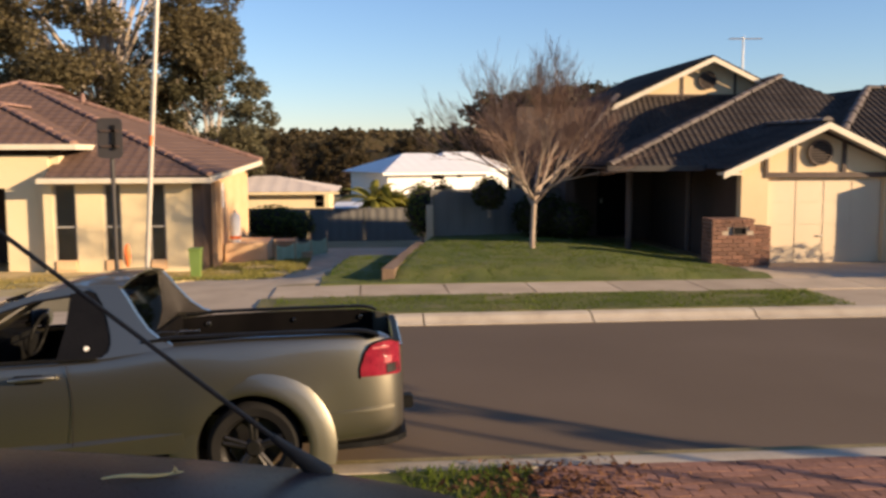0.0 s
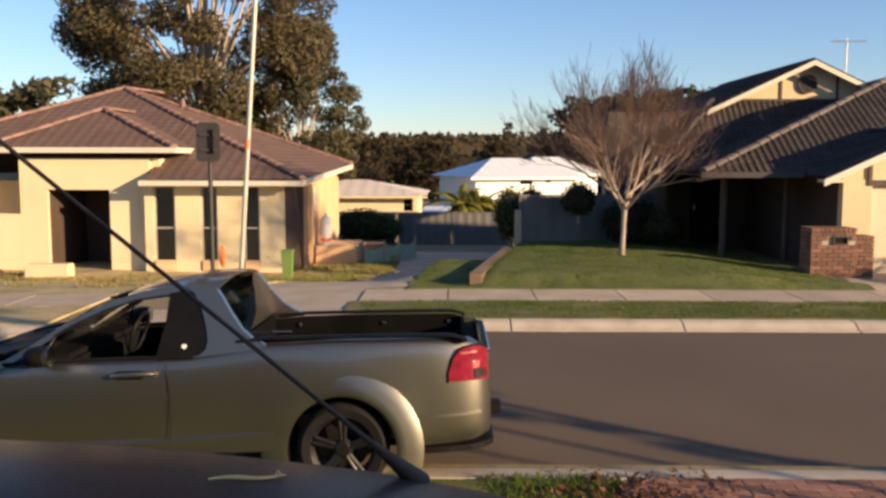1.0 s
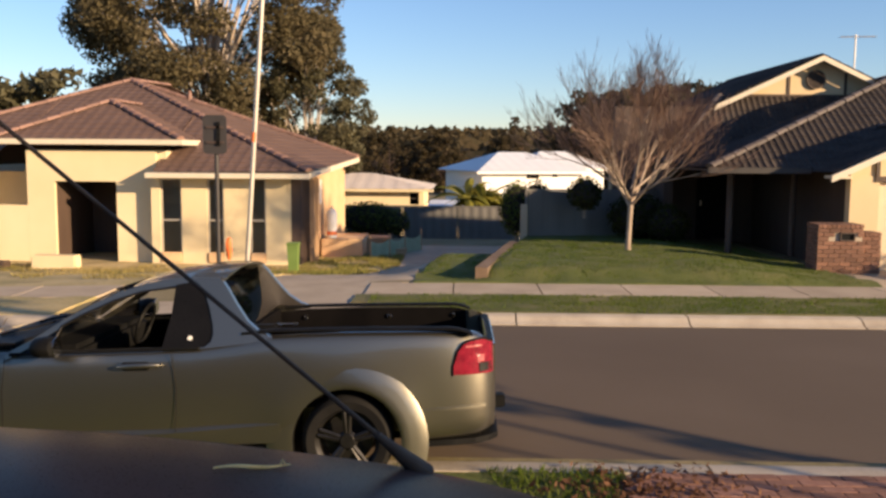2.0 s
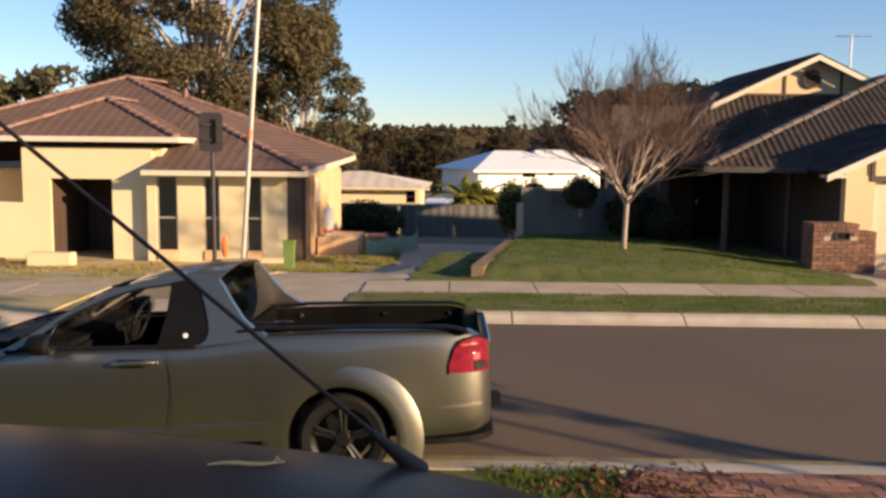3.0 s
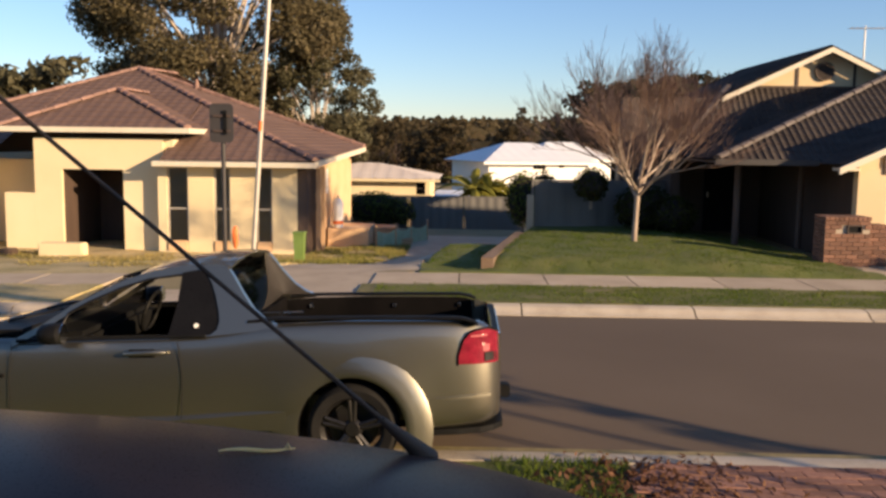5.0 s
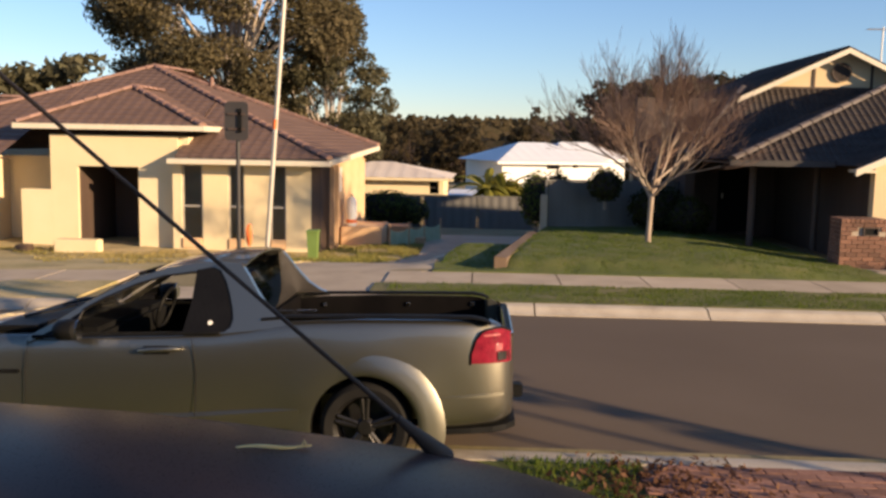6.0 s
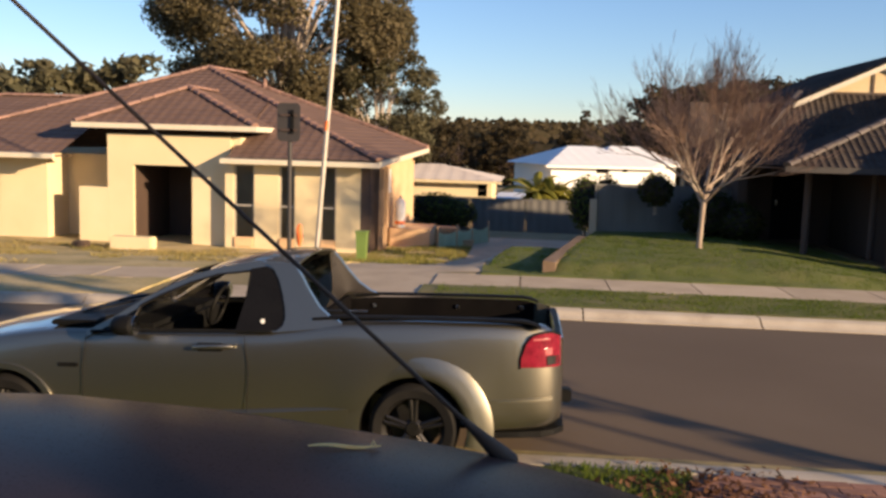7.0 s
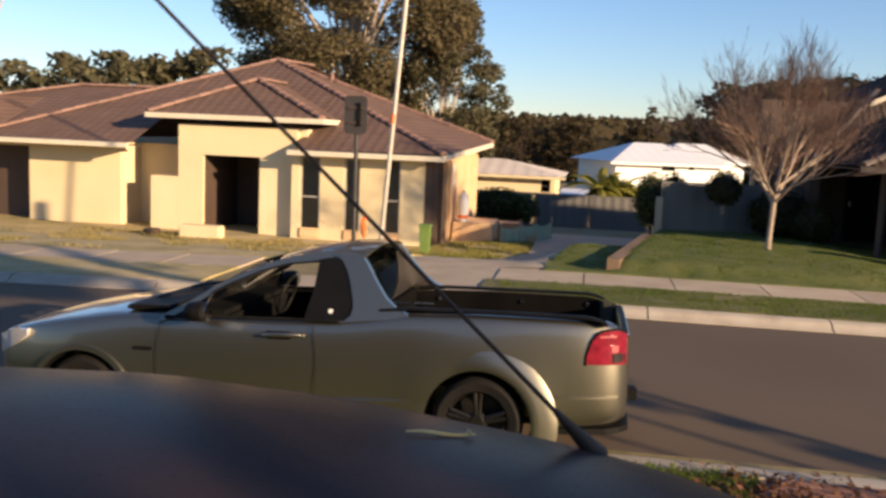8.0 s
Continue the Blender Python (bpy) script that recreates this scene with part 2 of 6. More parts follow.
def wall_x(x0, x1, z0, z1, y0, y1, holes=()):
    """A wall along x, from y0 to y1 thick, with holes (xa, xb, za, zb) that go through it."""
    bm = bmesh.new()
    xs = sorted({x0, x1, *[v for h in holes for v in h[:2]]})
    zs = sorted({z0, z1, *[v for h in holes for v in h[2:]]})
    for xa, xb in zip(xs, xs[1:]):
        for za, zb in zip(zs, zs[1:]):
            cx, cz = (xa + xb) / 2, (za + zb) / 2
            if not any(h[0] < cx < h[1] and h[2] < cz < h[3] for h in holes):
                box(bm, xa, xb, y0, y1, za, zb)
    bmesh.ops.remove_doubles(bm, verts=bm.verts, dist=1e-5)
    seen = {}
    for f in bm.faces:
        seen.setdefault(tuple(round(c, 4) for c in f.calc_center_median()), []).append(f)
    bmesh.ops.delete(bm, geom=[f for fs in seen.values() if len(fs) > 1 for f in fs], context='FACES_ONLY')
    return bm


def tube(bm, pts, radii, sides=8, cap=True):
    """A tapered tube through points."""
    rings = []
    prev = None
    for i, p in enumerate(pts):
        a, b = pts[max(i - 1, 0)], pts[min(i + 1, len(pts) - 1)]
        d = (Vector(b) - Vector(a)).normalized()
        if prev is None:
            side = d.orthogonal().normalized()
        else:
            side = (prev - d * prev.dot(d)).normalized()
        prev = side
        up = d.cross(side)
        r = radii[i] if hasattr(radii, "__len__") else radii
        rings.append([bm.verts.new(Vector(p) + (side * math.cos(k * math.tau / sides) + up * math.sin(k * math.tau / sides)) * r) for k in range(sides)])
    for r0, r1 in zip(rings, rings[1:]):
        for k in range(sides):
            bm.faces.new((r0[k], r0[(k + 1) % sides], r1[(k + 1) % sides], r1[k]))
    if cap:
        bm.faces.new(rings[0][::-1])
        bm.faces.new(rings[-1])
    return bm


def prism(bm, pts, axis, a, b):
    """Extrudes a polygon of 2D points between a and b along axis ('x' or 'y')."""
    def at(p, v):
        return (v, p[0], p[1]) if axis == "x" else (p[0], v, p[1])
    r0 = [bm.verts.new(at(p, a)) for p in pts]
    r1 = [bm.verts.new(at(p, b)) for p in pts]
    n = len(pts)
    for i in range(n):
        bm.faces.new((r0[i], r0[(i + 1) % n], r1[(i + 1) % n], r1[i]))
    bm.faces.new(r0[::-1])
    bm.faces.new(r1)
    return bm


def loft(bm, rings, closed=False, cap=True):
    vr = [[bm.verts.new(p) for p in r] for r in rings]
    for r0, r1 in zip(vr, vr[1:]):
        n = len(r0)
        for k in range(n if closed else n - 1):
            bm.faces.new((r0[k], r0[(k + 1) % n], r1[(k + 1) % n], r1[k]))
    if cap:
        bm.faces.new(vr[0][::-1])
        bm.faces.new(vr[-1])
    return bm


def tile_plane(bm, poly, pitch=0.17, course=0.34, rise=0.034, step=0.012):
    """Covers a convex roof plane with rolled tiles laid in courses: ribs up the slope and a step at every course."""
    pts = [Vector(p) for p in poly]
    nrm = Vector()
    for i in range(len(pts)):
        nrm += (pts[i] - pts[0]).cross(pts[(i + 1) % len(pts)] - pts[0])
    nrm.normalize()
    if nrm.z < 0:
        nrm = -nrm
    u = Vector((0, 0, 1)).cross(nrm).normalized()
    v = nrm.cross(u)
    if v.z < 0:
        u, v = -u, -v
    o = min(pts, key=lambda p: p.z)
    q = [((p - o).dot(u), (p - o).dot(v)) for p in pts]
    u0, u1 = min(a for a, b in q), max(a for a, b in q)
    vmax = max(b for a, b in q)
    n = max(2, int((u1 - u0) / pitch * 4))
    cols = []
    for k in range(n + 1):
        uu = min(max(u0 + (u1 - u0) * k / n, u0 + 1e-4), u1 - 1e-4)
        hit = []
        for i in range(len(q)):
            (a, b), (c, d) = q[i], q[(i + 1) % len(q)]
            if (a - uu) * (c - uu) <= 0 and a != c:
                hit.append(b + (d - b) * (uu - a) / (c - a))
        cols.append((uu, min(hit), max(hit)))
    vs = []
    j = 0
    while j * course < vmax + course:
        vs += [(j * course + 0.001, step), ((j + 1) * course, 0.0)]
        j += 1
    grid = []
    for uu, lo, hi in cols:
        ph = (uu / pitch) % 1.0
        h = rise * (0.5 - 0.5 * math.cos(ph * math.tau)) ** 2
        grid.append([bm.verts.new(o + u * uu + v * min(max(t, lo), hi) + nrm * (h + s + 0.01)) for t, s in vs])
    for g0, g1 in zip(grid, grid[1:]):
        for a in range(len(vs) - 1):
            if (g0[a].co - g0[a + 1].co).length > 1e-3 or (g1[a].co - g1[a + 1].co).length > 1e-3:
                bm.faces.new((g0[a], g1[a], g1[a + 1], g0[a + 1]))
    return bm


def ridge_mesh():
    bm = bmesh.new()
    ring = []
    for s, (x, r) in enumerate(((0, 0.125), (0.42, 0.10))):
        ring.append([(x, r * math.cos(a), r * 0.75 * math.sin(a) - 0.02) for a in [math.pi * k / 6 for k in range(7)]])
    loft(bm, ring, cap=True)
    me = bpy.data.meshes.new("ridge_tile")
    bm.to_mesh(me)
    bm.free()
    return me


RIDGE = {}


def ridge_line(a, b, mat, parent):
    """Overlapping half-round capping tiles from the low end a to the high end b, each its own piece."""
    if mat.name not in RIDGE:
        RIDGE[mat.name] = ridge_mesh()
        RIDGE[mat.name].materials.append(mat)
    a, b = Vector(a), Vector(b)
    d = b - a
    n = max(1, int(d.length / 0.38))
    x = d.normalized()
    y = Vector((0, 0, 1)).cross(x).normalized()
    rot = Matrix((x, y, x.cross(y))).transposed().to_4x4()
    for i in range(n):
        p = a + d * (i / n) + Vector((random.uniform(-.008, .008), random.uniform(-.008, .008), 0.045 + random.uniform(0, 0.01)))
        o = new("ridge_tile", RIDGE[mat.name])
        o.parent = parent
        o.matrix_parent_inverse = chain(parent).inverted()
        o.matrix_basis = Matrix.Translation(p) @ rot


def smooth01(a, b, x):
    t = min(max((x - a) / (b - a), 0.0), 1.0)
    return t * t * (3 - 2 * t)


# ---------------------------------------------------------------- ground
def edge_x(y):
    """The line of the timber edging between the driveway and the raised lawn."""
    return 1.22 + (y - 10) * 0.155


def lawn_left(y):
    """Left rim of the lawn, which runs on past the edging near the footpath."""
    return edge_x(y) + 0.1 if y > 15.6 else 0.05 + 0.035 * max(0, y - 9.7) ** 1.5


def drive_left(y):
    """Left edge of the sloping driveway."""
    return -2.9 - max(0, 9 - y) * 0.9 + 0.33 * max(0, min(y, 18) - 11.5)


def along(x):
    return max(-0.28, 0.02 * x) if x < 0 else 0.0


def height(x, y):
    if y < 0.5:
        h = along(x) * 0.6 + 0.32 * smooth01(-0.6, -6.0, y) if y < -0.6 else along(x) * 0.6
        return h
    if y < 6.75:
        return along(x) - 0.22
    left = along(x) * (1 - smooth01(10, 17, y)) - 0.72 * smooth01(9.9, 17.2, y)
    right = 0.02 + 0.19 * smooth01(9.75, 10.6, y) - 0.10 * smooth01(11, 18, y) - 0.22 * smooth01(5.5, 8.2, x) - 0.12 * smooth01(8.2, 9.5, x) * smooth01(10, 13, y)
    if y < 9.72:
        right = 0.0
    w = smooth01(edge_x(y) - 0.1, edge_x(y) + 0.1, x)
    if y < 10.0:
        w = smooth01(-1.5, 1.0, x)
    h = left * (1 - w) + right * w
    if 9.9 < y < 16.5 and x < edge_x(y):
        rim = lawn_left(min(y, 15.5))
        h = max(h, left + (right - 0.14 - left) * smooth01(rim - 0.9, rim + 0.25, x) * smooth01(16.5, 14.0, y))
    h -= 1.6 * smooth01(21, 48, y)
    h += 26 * smooth01(230, 900, y) * (0.7 + 0.3 * math.sin(x * 0.004 + 1.0))
    return h


def steps(a, b, d):
    n = max(1, round((b - a) / d))
    return [a + (b - a) * i / n for i in range(n)]


gx = [-2500, -1200, -600, -300, -150, -80, -50] + steps(-40, 30, 0.5) + [30, 40, 55, 80, 150, 300, 600, 1200, 2500]
gx = sorted(set(gx + [1.1 + 0.1 * i for i in range(14)]))
gy = [-2500, -1000, -300, -100, -50, -30] + steps(-20, 0, 1.0) + [0.0, 0.35, 0.49, 0.51, 3.5, 6.74, 6.76] + steps(7, 24, 0.3) + steps(24, 60, 2) + [60, 75, 95, 120, 160, 230, 300, 400, 500, 650, 900, 1500, 2500]
verts, faces = [], []
for y in gy:
    for x in gx:
        verts.append((x, y, height(x, y) + (0.012 * noise.noise((x * 0.9, y * 0.9, 3)) if 6.8 < y < 50 or y < 0.4 else 0)))
nx = len(gx)
for j in range(len(gy) - 1):
    for i in range(nx - 1):
        faces.append((j * nx + i, j * nx + i + 1, (j + 1) * nx + i + 1, (j + 1) * nx + i))
me = bpy.data.meshes.new("ground")
me.from_pydata(verts, [], faces)
ground = part("ground", me, M_ground, smooth=40)
tagged(ground, "patchy brown and green ground falling away from the road", "ground", kind="structure")


def sheet(name, x0, x1, y0, y1, lift, mat, label, category, dx=0.4, dy=0.3, inside=None, rough=0.0):
    """A thin surface that follows the ground, lifted above it, with a skirt at its rim."""
    xs, ys = steps(x0, x1, dx) + [x1], steps(y0, y1, dy) + [y1]
    idx, vv, ff = {}, [], []
    for j, y in enumerate(ys[:-1]):
        for i, x in enumerate(xs[:-1]):
            cx, cy = (x + xs[i + 1]) / 2, (y + ys[j + 1]) / 2
            if inside and not inside(cx, cy):
                continue
            q = []
            for a, b in ((i, j), (i + 1, j), (i + 1, j + 1), (i, j + 1)):
                if (a, b) not in idx:
                    idx[a, b] = len(vv)
                    X, Y = xs[a], ys[b]
                    vv.append((X, Y, height(X, Y) + lift + rough * noise.noise((X * 3, Y * 3, 1))))
                q.append(idx[a, b])
            ff.append(q)
    m_ = bpy.data.meshes.new(name)
    m_.from_pydata(vv, [], ff)
    b = bmesh.new()
    b.from_mesh(m_)
    rim = [e for e in b.edges if e.is_boundary]
    ex = bmesh.ops.extrude_edge_only(b, edges=rim)
    for v in ex["geom"]:
        if isinstance(v, bmesh.types.BMVert):
            v.co.z -= lift + 0.06
    b.to_mesh(m_)
    b.free()
    o = part(name, m_, mat, smooth=50)
    return tagged(o, label, category, kind="structure")


# road surface with a slight crown
bm = bmesh.new()
xs = steps(-60, 60, 1.0) + [60]
prof = [(0.50, -0.075), (1.2, -0.07), (3.4, -0.03), (5.6, -0.07), (6.42, -0.085)]
loft(bm, [[(x, y, z + along(x)) for y, z in prof] for x in xs], cap=False)
for v in list(bm.verts):
    v.co.z += 0.004 * noise.noise((v.co.x * 0.7, v.co.y * 0.7, 5))
road = part("road", bm, M_road, smooth=60)
tagged(road, "worn brown-grey asphalt suburban road surface", "road", kind="structure")


def kerb_run(name, profile, x0, x1, length, label, gap=0.012):
    """A run of cast kerb lengths with open joints, each its own piece."""
    holder = thing(name, (0, 0, 0), label, "kerb", kind="structure")
    x = x0
    while x < x1 - 0.05:
        e = min(x + length, x1)
        b = bmesh.new()
        loft(b, [[(xx, y, z + along(xx)) for y, z in profile] for xx in (x + gap, e - gap)], closed=True)
        part("kerb_stone", b, M_kerb, holder, smooth=35)
        x = e
    return holder


kerb_run("kerb_far", [(6.37, -0.25), (6.37, -0.07), (6.45, -0.062), (6.52, -0.01), (6.58, 0.022), (6.75, 0.03), (6.76, -0.25)], -28, 27.45, 2.47, "pale concrete rollover kerb along the road")
kerb_run("kerb_near", [(0.16, -0.25), (0.16, 0.012), (0.34, 0.016), (0.42, -0.005), (0.5, -0.05), (0.60, -0.066), (0.62, -0.25)], -22, 22.4, 2.47, "pale concrete rollover kerb beside grass and pavers")

# footpath slabs on the far side
path = thing("pavement", (0, 0, 0), "pale concrete footpath slabs across the road", "footpath", kind="structure")
for i in range(-18, 15):
    x0, x1 = 0.72 + i * 1.48, 0.72 + (i + 1) * 1.48
    if -6 <= x0 < -0.9:
        continue
    b = bmesh.new()
    loft(b, [[(x, 8.42, z0), (x, 9.72, z1), (x, 9.72, -0.5), (x, 8.42, -0.5)] for x, z0, z1 in ((x0 + .012, along(x0) + .03, along(x0) + .035), (x1 - .012, along(x1) + .03, along(x1) + .035))], closed=True)
    part("slab", b, M_conc, path)

sheet("verge_far", -28, 7.9, 6.76, 8.42, 0.035, M_verge, "strip of short worn green grass between kerb and footpath", "grass", inside=lambda x, y: x > -0.9 + (8.4 - y) * 0.3, rough=0.03)
sheet("verge_dry", -28, -5.2, 6.76, 8.42, 0.035, M_dry, "dry sandy verge beside the road", "verge", rough=0.04)
sheet("lawn", 0.0, 8.9, 9.73, 19.0, 0.03, M_lawn, "green mown front lawn, slightly raised", "lawn", dx=0.15, dy=0.2,
      inside=lambda x, y: x > lawn_left(y) and x < 8.3 + max(0, (12 - y)) * 0.2, rough=0.03)
sheet("driveway_left", -8, 2.6, 6.77, 24, 0.012, M_conc, "pale concrete driveway sloping down beside the house", "driveway", dx=0.2, dy=0.3,
      inside=lambda x, y: (drive_left(y) < x < (lawn_left(y) - 0.04 if y > 9.7 else -0.15)) and (y < 8.4 or y > 9.7 or -4.6 < x < -0.1))
sheet("driveway_right", 7.95, 13.2, 6.77, 13.7, 0.02, M_conc, "grey concrete garage driveway", "driveway", dx=0.3, dy=0.3, inside=lambda x, y: x > 8.35 + max(0, 10 - y) * -0.12 + max(0, y - 11) * 0.4)
sheet("yard_dry", -24, -.4, 9.73, 20.5, 0.02, M_dry, "patchy dry grass and sand in front of the new house", "yard", dx=0.5, dy=0.4, inside=lambda x, y: x < drive_left(y) - .1, rough=0.05)
sheet("verge_near", -12, 2.45, -6.5, 0.15, 0.012, M_lawn, "short green grass beside the kerb", "grass", inside=lambda x, y: x < 2.0 + 0.25 * math.sin(y * 2) - 0.25 * y, rough=0.03)

# ---------------------------------------------------------------- timber edging of the lawn
edging = thing("garden_edging", (1.3, 10.4, 0), "weathered timber sleeper retaining edge beside the raised lawn", "garden edging")
for a, b in ((10.0, 12.0), (12.02, 14.0), (14.02, 16.2)):
    bm = bmesh.new()
    loft(bm, [[(edge_x(y) - 0.11, y, height(edge_x(y) - 0.2, y) - 0.15), (edge_x(y) + 0.11, y, height(edge_x(y) - 0.2, y) - 0.15), (edge_x(y) + 0.11, y, 0.27 - 0.02 * (y - 10)), (edge_x(y) - 0.11, y, 0.29 - 0.02 * (y - 10))] for y in (a, b)], closed=True)
    part("sleeper", bm, M_sleeper, edging)

# ---------------------------------------------------------------- new cream house
def cream_house():
    h = thing("house", (-8, 18, -0.7), "cream rendered new single-storey house with a brown tiled hip roof", "house")
    F = -0.78
    # front wall of the pillared wing
    wy = 17.9
    holes = [(-7.26, -6.68, F + 0.12, 1.62), (-5.99, -5.54, F + 0.12, 1.62), (-4.84, -4.40, F + 0.12, 1.62)]
    part("wall", wall_x(-7.5, -3.72, F - 0.3, 1.68, wy, wy + 0.45, holes), M_render, h)
    for xa, xb, za, zb in holes:
        w = part("window", boxed(xa, xb, wy + 0.09, wy + 0.10, za, zb), M_clear, h, "narrow dark window")
        part("blind", boxed(xa, xb, wy + 0.125, wy + 0.137, za, zb), M_conc, w, "pale blind behind the glass")
        fr = bmesh.new()
        for b_ in ((xa, xa + .05, za, zb), (xb - .05, xb, za, zb), (xa + .05, xb - .05, za, za + .05), (xa + .05, xb - .05, zb - .05, zb), (xa + .05, xb - .05, (za + zb) / 2 - .02, (za + zb) / 2 + .03)):
            box(fr, b_[0], b_[1], wy + 0.06, wy + 0.115, b_[2], b_[3])
        part("frame", fr, M_galv, w)
        part("sill", boxed(xa + 0.02, xb - 0.02, wy - 0.05, wy + 0.055, za, za + 0.28, 0.02), M_obrick, w, "stepped terracotta sill block")
    # near-black wall stands in for the darkness behind the windows
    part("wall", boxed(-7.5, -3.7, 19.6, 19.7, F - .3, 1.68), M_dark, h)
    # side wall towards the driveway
    # dark brown carries the bay's timber and the shade painted in with it
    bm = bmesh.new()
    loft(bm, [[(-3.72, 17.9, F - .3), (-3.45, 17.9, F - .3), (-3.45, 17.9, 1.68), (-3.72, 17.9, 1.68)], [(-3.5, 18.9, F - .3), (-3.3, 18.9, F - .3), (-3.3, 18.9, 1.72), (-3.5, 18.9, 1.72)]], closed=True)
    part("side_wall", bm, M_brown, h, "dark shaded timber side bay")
    bm = bmesh.new()
    loft(bm, [[(-3.62, 18.9, F - .3), (-3.38, 18.9, F - .3), (-3.38, 18.9, 1.72), (-3.62, 18.9, 1.72)], [(-3.2, 23.0, F - .3), (-2.92, 23.0, F - .3), (-2.92, 23.0, 2.05), (-3.2, 23.0, 2.05)]], closed=True)
    part("side_wall", bm, M_obrick, h, "orange rendered side wall")
    for y0, zt in ((18.35, 1.6), (18.8, 1.65)):
        part("post", boxed(-3.32 + (y0 - 18) * .09, -3.2 + (y0 - 18) * .09, y0, y0 + .12, F - .2, zt), M_timber, h, "raw timber post")
    w = part("side_window", boxed(-3.28, -3.24, 19.9, 20.7, 0.85, 1.55), M_white, h, "pale window in the side wall")
    part("back_wall", boxed(-23, -4.3, 30.6, 30.9, F - .5, 1.9), M_render, h)
    # tall entry portico
    py = 18.2
    part("portico_wall", wall_x(-11.0, -7.45, F - .3, 2.35, py, py + 0.12, [(-10.25, -8.55, F, 1.5)]), M_render, h)
    part("portico_side", boxed(-7.55, -7.2, py + .123, 19.6, F - .3, 2.35), M_render, h)
    part("portico_side", boxed(-11.0, -10.7, py + .123, 20.4, F - .3, 2.35), M_render, h)
    # dark brown on lining and hall wall paints in the entry's darkness
    part("entry_jamb", boxed(-10.42, -10.252, py + .123, 20.75, F - .3, 2.3), M_brown, h, "dark brown entry lining")
    part("hall_wall", boxed(-10.7, -7.55, 20.8, 20.9, F - .3, 2.3), M_brown, h, "entry hall wall coloured dark as unlit")
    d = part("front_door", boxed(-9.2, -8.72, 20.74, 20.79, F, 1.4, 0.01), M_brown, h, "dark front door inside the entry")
    part("handle", boxed(-9.15, -9.11, 20.70, 20.74, 0.2, 0.4), M_galv, d)
    part("low_wall", boxed(-11.85, -11.003, 18.2, 18.6, F - .3, 0.84), M_render, h)
    # garage side, with a set-back bay
    part("garage_wall", wall_x(-24, -12.95, F - .3, 1.72, 18.5, 18.8, [(-20.9, -15.9, F, 1.5)]), M_render, h)
    # the door's dark brown stands in for shade inside the opening
    g = part("garage_door", boxed(-21.0, -15.8, 19.2, 19.26, F - .1, 1.6), M_brown, h, "recessed garage door coloured dark for its shade")
    part("bay_wall", boxed(-12.95, -10.9, 19.7, 19.9, F - .3, 1.72), M_render, h)
    part("bay_side", boxed(-13.15, -12.953, 18.803, 19.7, F - .3, 1.72), M_render, h)
    part("slab_edge", boxed(-24, -3.4, 17.55, 18.15, F - .35, F + 0.06, 0.01), M_conc, h, "pale concrete slab edge")
    # roofs
    E = 1.74
    FL, FR, BR, M0, M1 = (-17.2, 17.55, E), (-3.15, 17.45, E + .06), (-2.45, 22.6, 2.16), (-10.5, 25.0, 4.72), (-10.0, 27.5, 4.72)
    BL2, BR2 = (-17.4, 31.5, E), (-4.1, 31.5, E)
    bm = bmesh.new()
    # the front slope is open where the taller portico rises through it
    tile_plane(bm, [FL, (-12.1, 17.55, E), (-12.1, 23.2, 4.01)], pitch=.30, rise=.012, step=.014)
    part("roof", bm, M_rooft, h, "brown terracotta tile main roof")
    tile_plane(bm := bmesh.new(), [(-12.1, 19.5, 2.54), (-7.35, 19.5, 2.56), (-7.35, 21.7, 3.45), M0, (-12.1, 23.2, 4.01)], pitch=.30, rise=.012, step=.014)
    part("roof", bm, M_rooft, h, "brown terracotta tile main roof")
    tile_plane(bm := bmesh.new(), [(-7.35, 17.48, E + .03), FR, (-7.35, 21.7, 3.45)], pitch=.30, rise=.012, step=.014)
    roof = part("roof", bm, M_rooft, h, "brown terracotta tile main roof")
    for poly in ([FR, BR, M0], [BR, BR2, M1, M0], [FL, M0, M1, BL2], [BL2, M1, BR2]):
        tile_plane(bm := bmesh.new(), poly, pitch=.30, rise=.012, step=.014)
        part("roof", bm, M_rooft, h)
    ridge_line(FL, M0, M_ridge, roof)
    ridge_line(FR, M0, M_ridge, roof)
    ridge_line(BR, M0, M_ridge, roof)
    ridge_line(M0, M1, M_ridge, roof)
    # portico roof
    pz = 2.62
    a, b, pk = (-11.8, 17.88, pz), (-6.65, 17.88, pz), (-9.42, 20.3, 3.76)
    pr = (-9.42, 22.9, 3.76)
    roof2 = None
    for poly in ([a, b, pk], [b, (-6.65, 20.4, pz), pr, pk], [a, pk, pr, (-11.8, 20.4, pz)]):
        tile_plane(bm := bmesh.new(), poly, pitch=.30, rise=.012, step=.014)
        o = part("portico_roof", bm, M_rooft, h)
        roof2 = roof2 or o
    ridge_line(a, pk, M_ridge, roof2)
    ridge_line(b, pk, M_ridge, roof2)
    ridge_line(pk, pr, M_ridge, roof2)
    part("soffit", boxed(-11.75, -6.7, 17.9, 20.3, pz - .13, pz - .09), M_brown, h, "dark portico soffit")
    fb = bmesh.new()
    box(fb, -11.85, -6.6, 17.82, 17.88, pz - .12, pz + .02)
    box(fb, -11.85, -11.8, 17.883, 20.3, pz - .12, pz + .02)
    box(fb, -6.65, -6.6, 17.883, 20.3, pz - .12, pz + .02)
    part("fascia", fb, M_trim, h, "cream fascia board")
    # left wing behind
    l1, l2, lk, lr = (-27, 20.6, E), (-14.5, 20.6, E), (-18.7, 26, 3.62), (-13.0, 26, 3.62)
    tile_plane(bm := bmesh.new(), [l1, l2, lr, lk], pitch=.30, rise=.012, step=.014)
    r3 = part("wing_roof", bm, M_rooft, h)
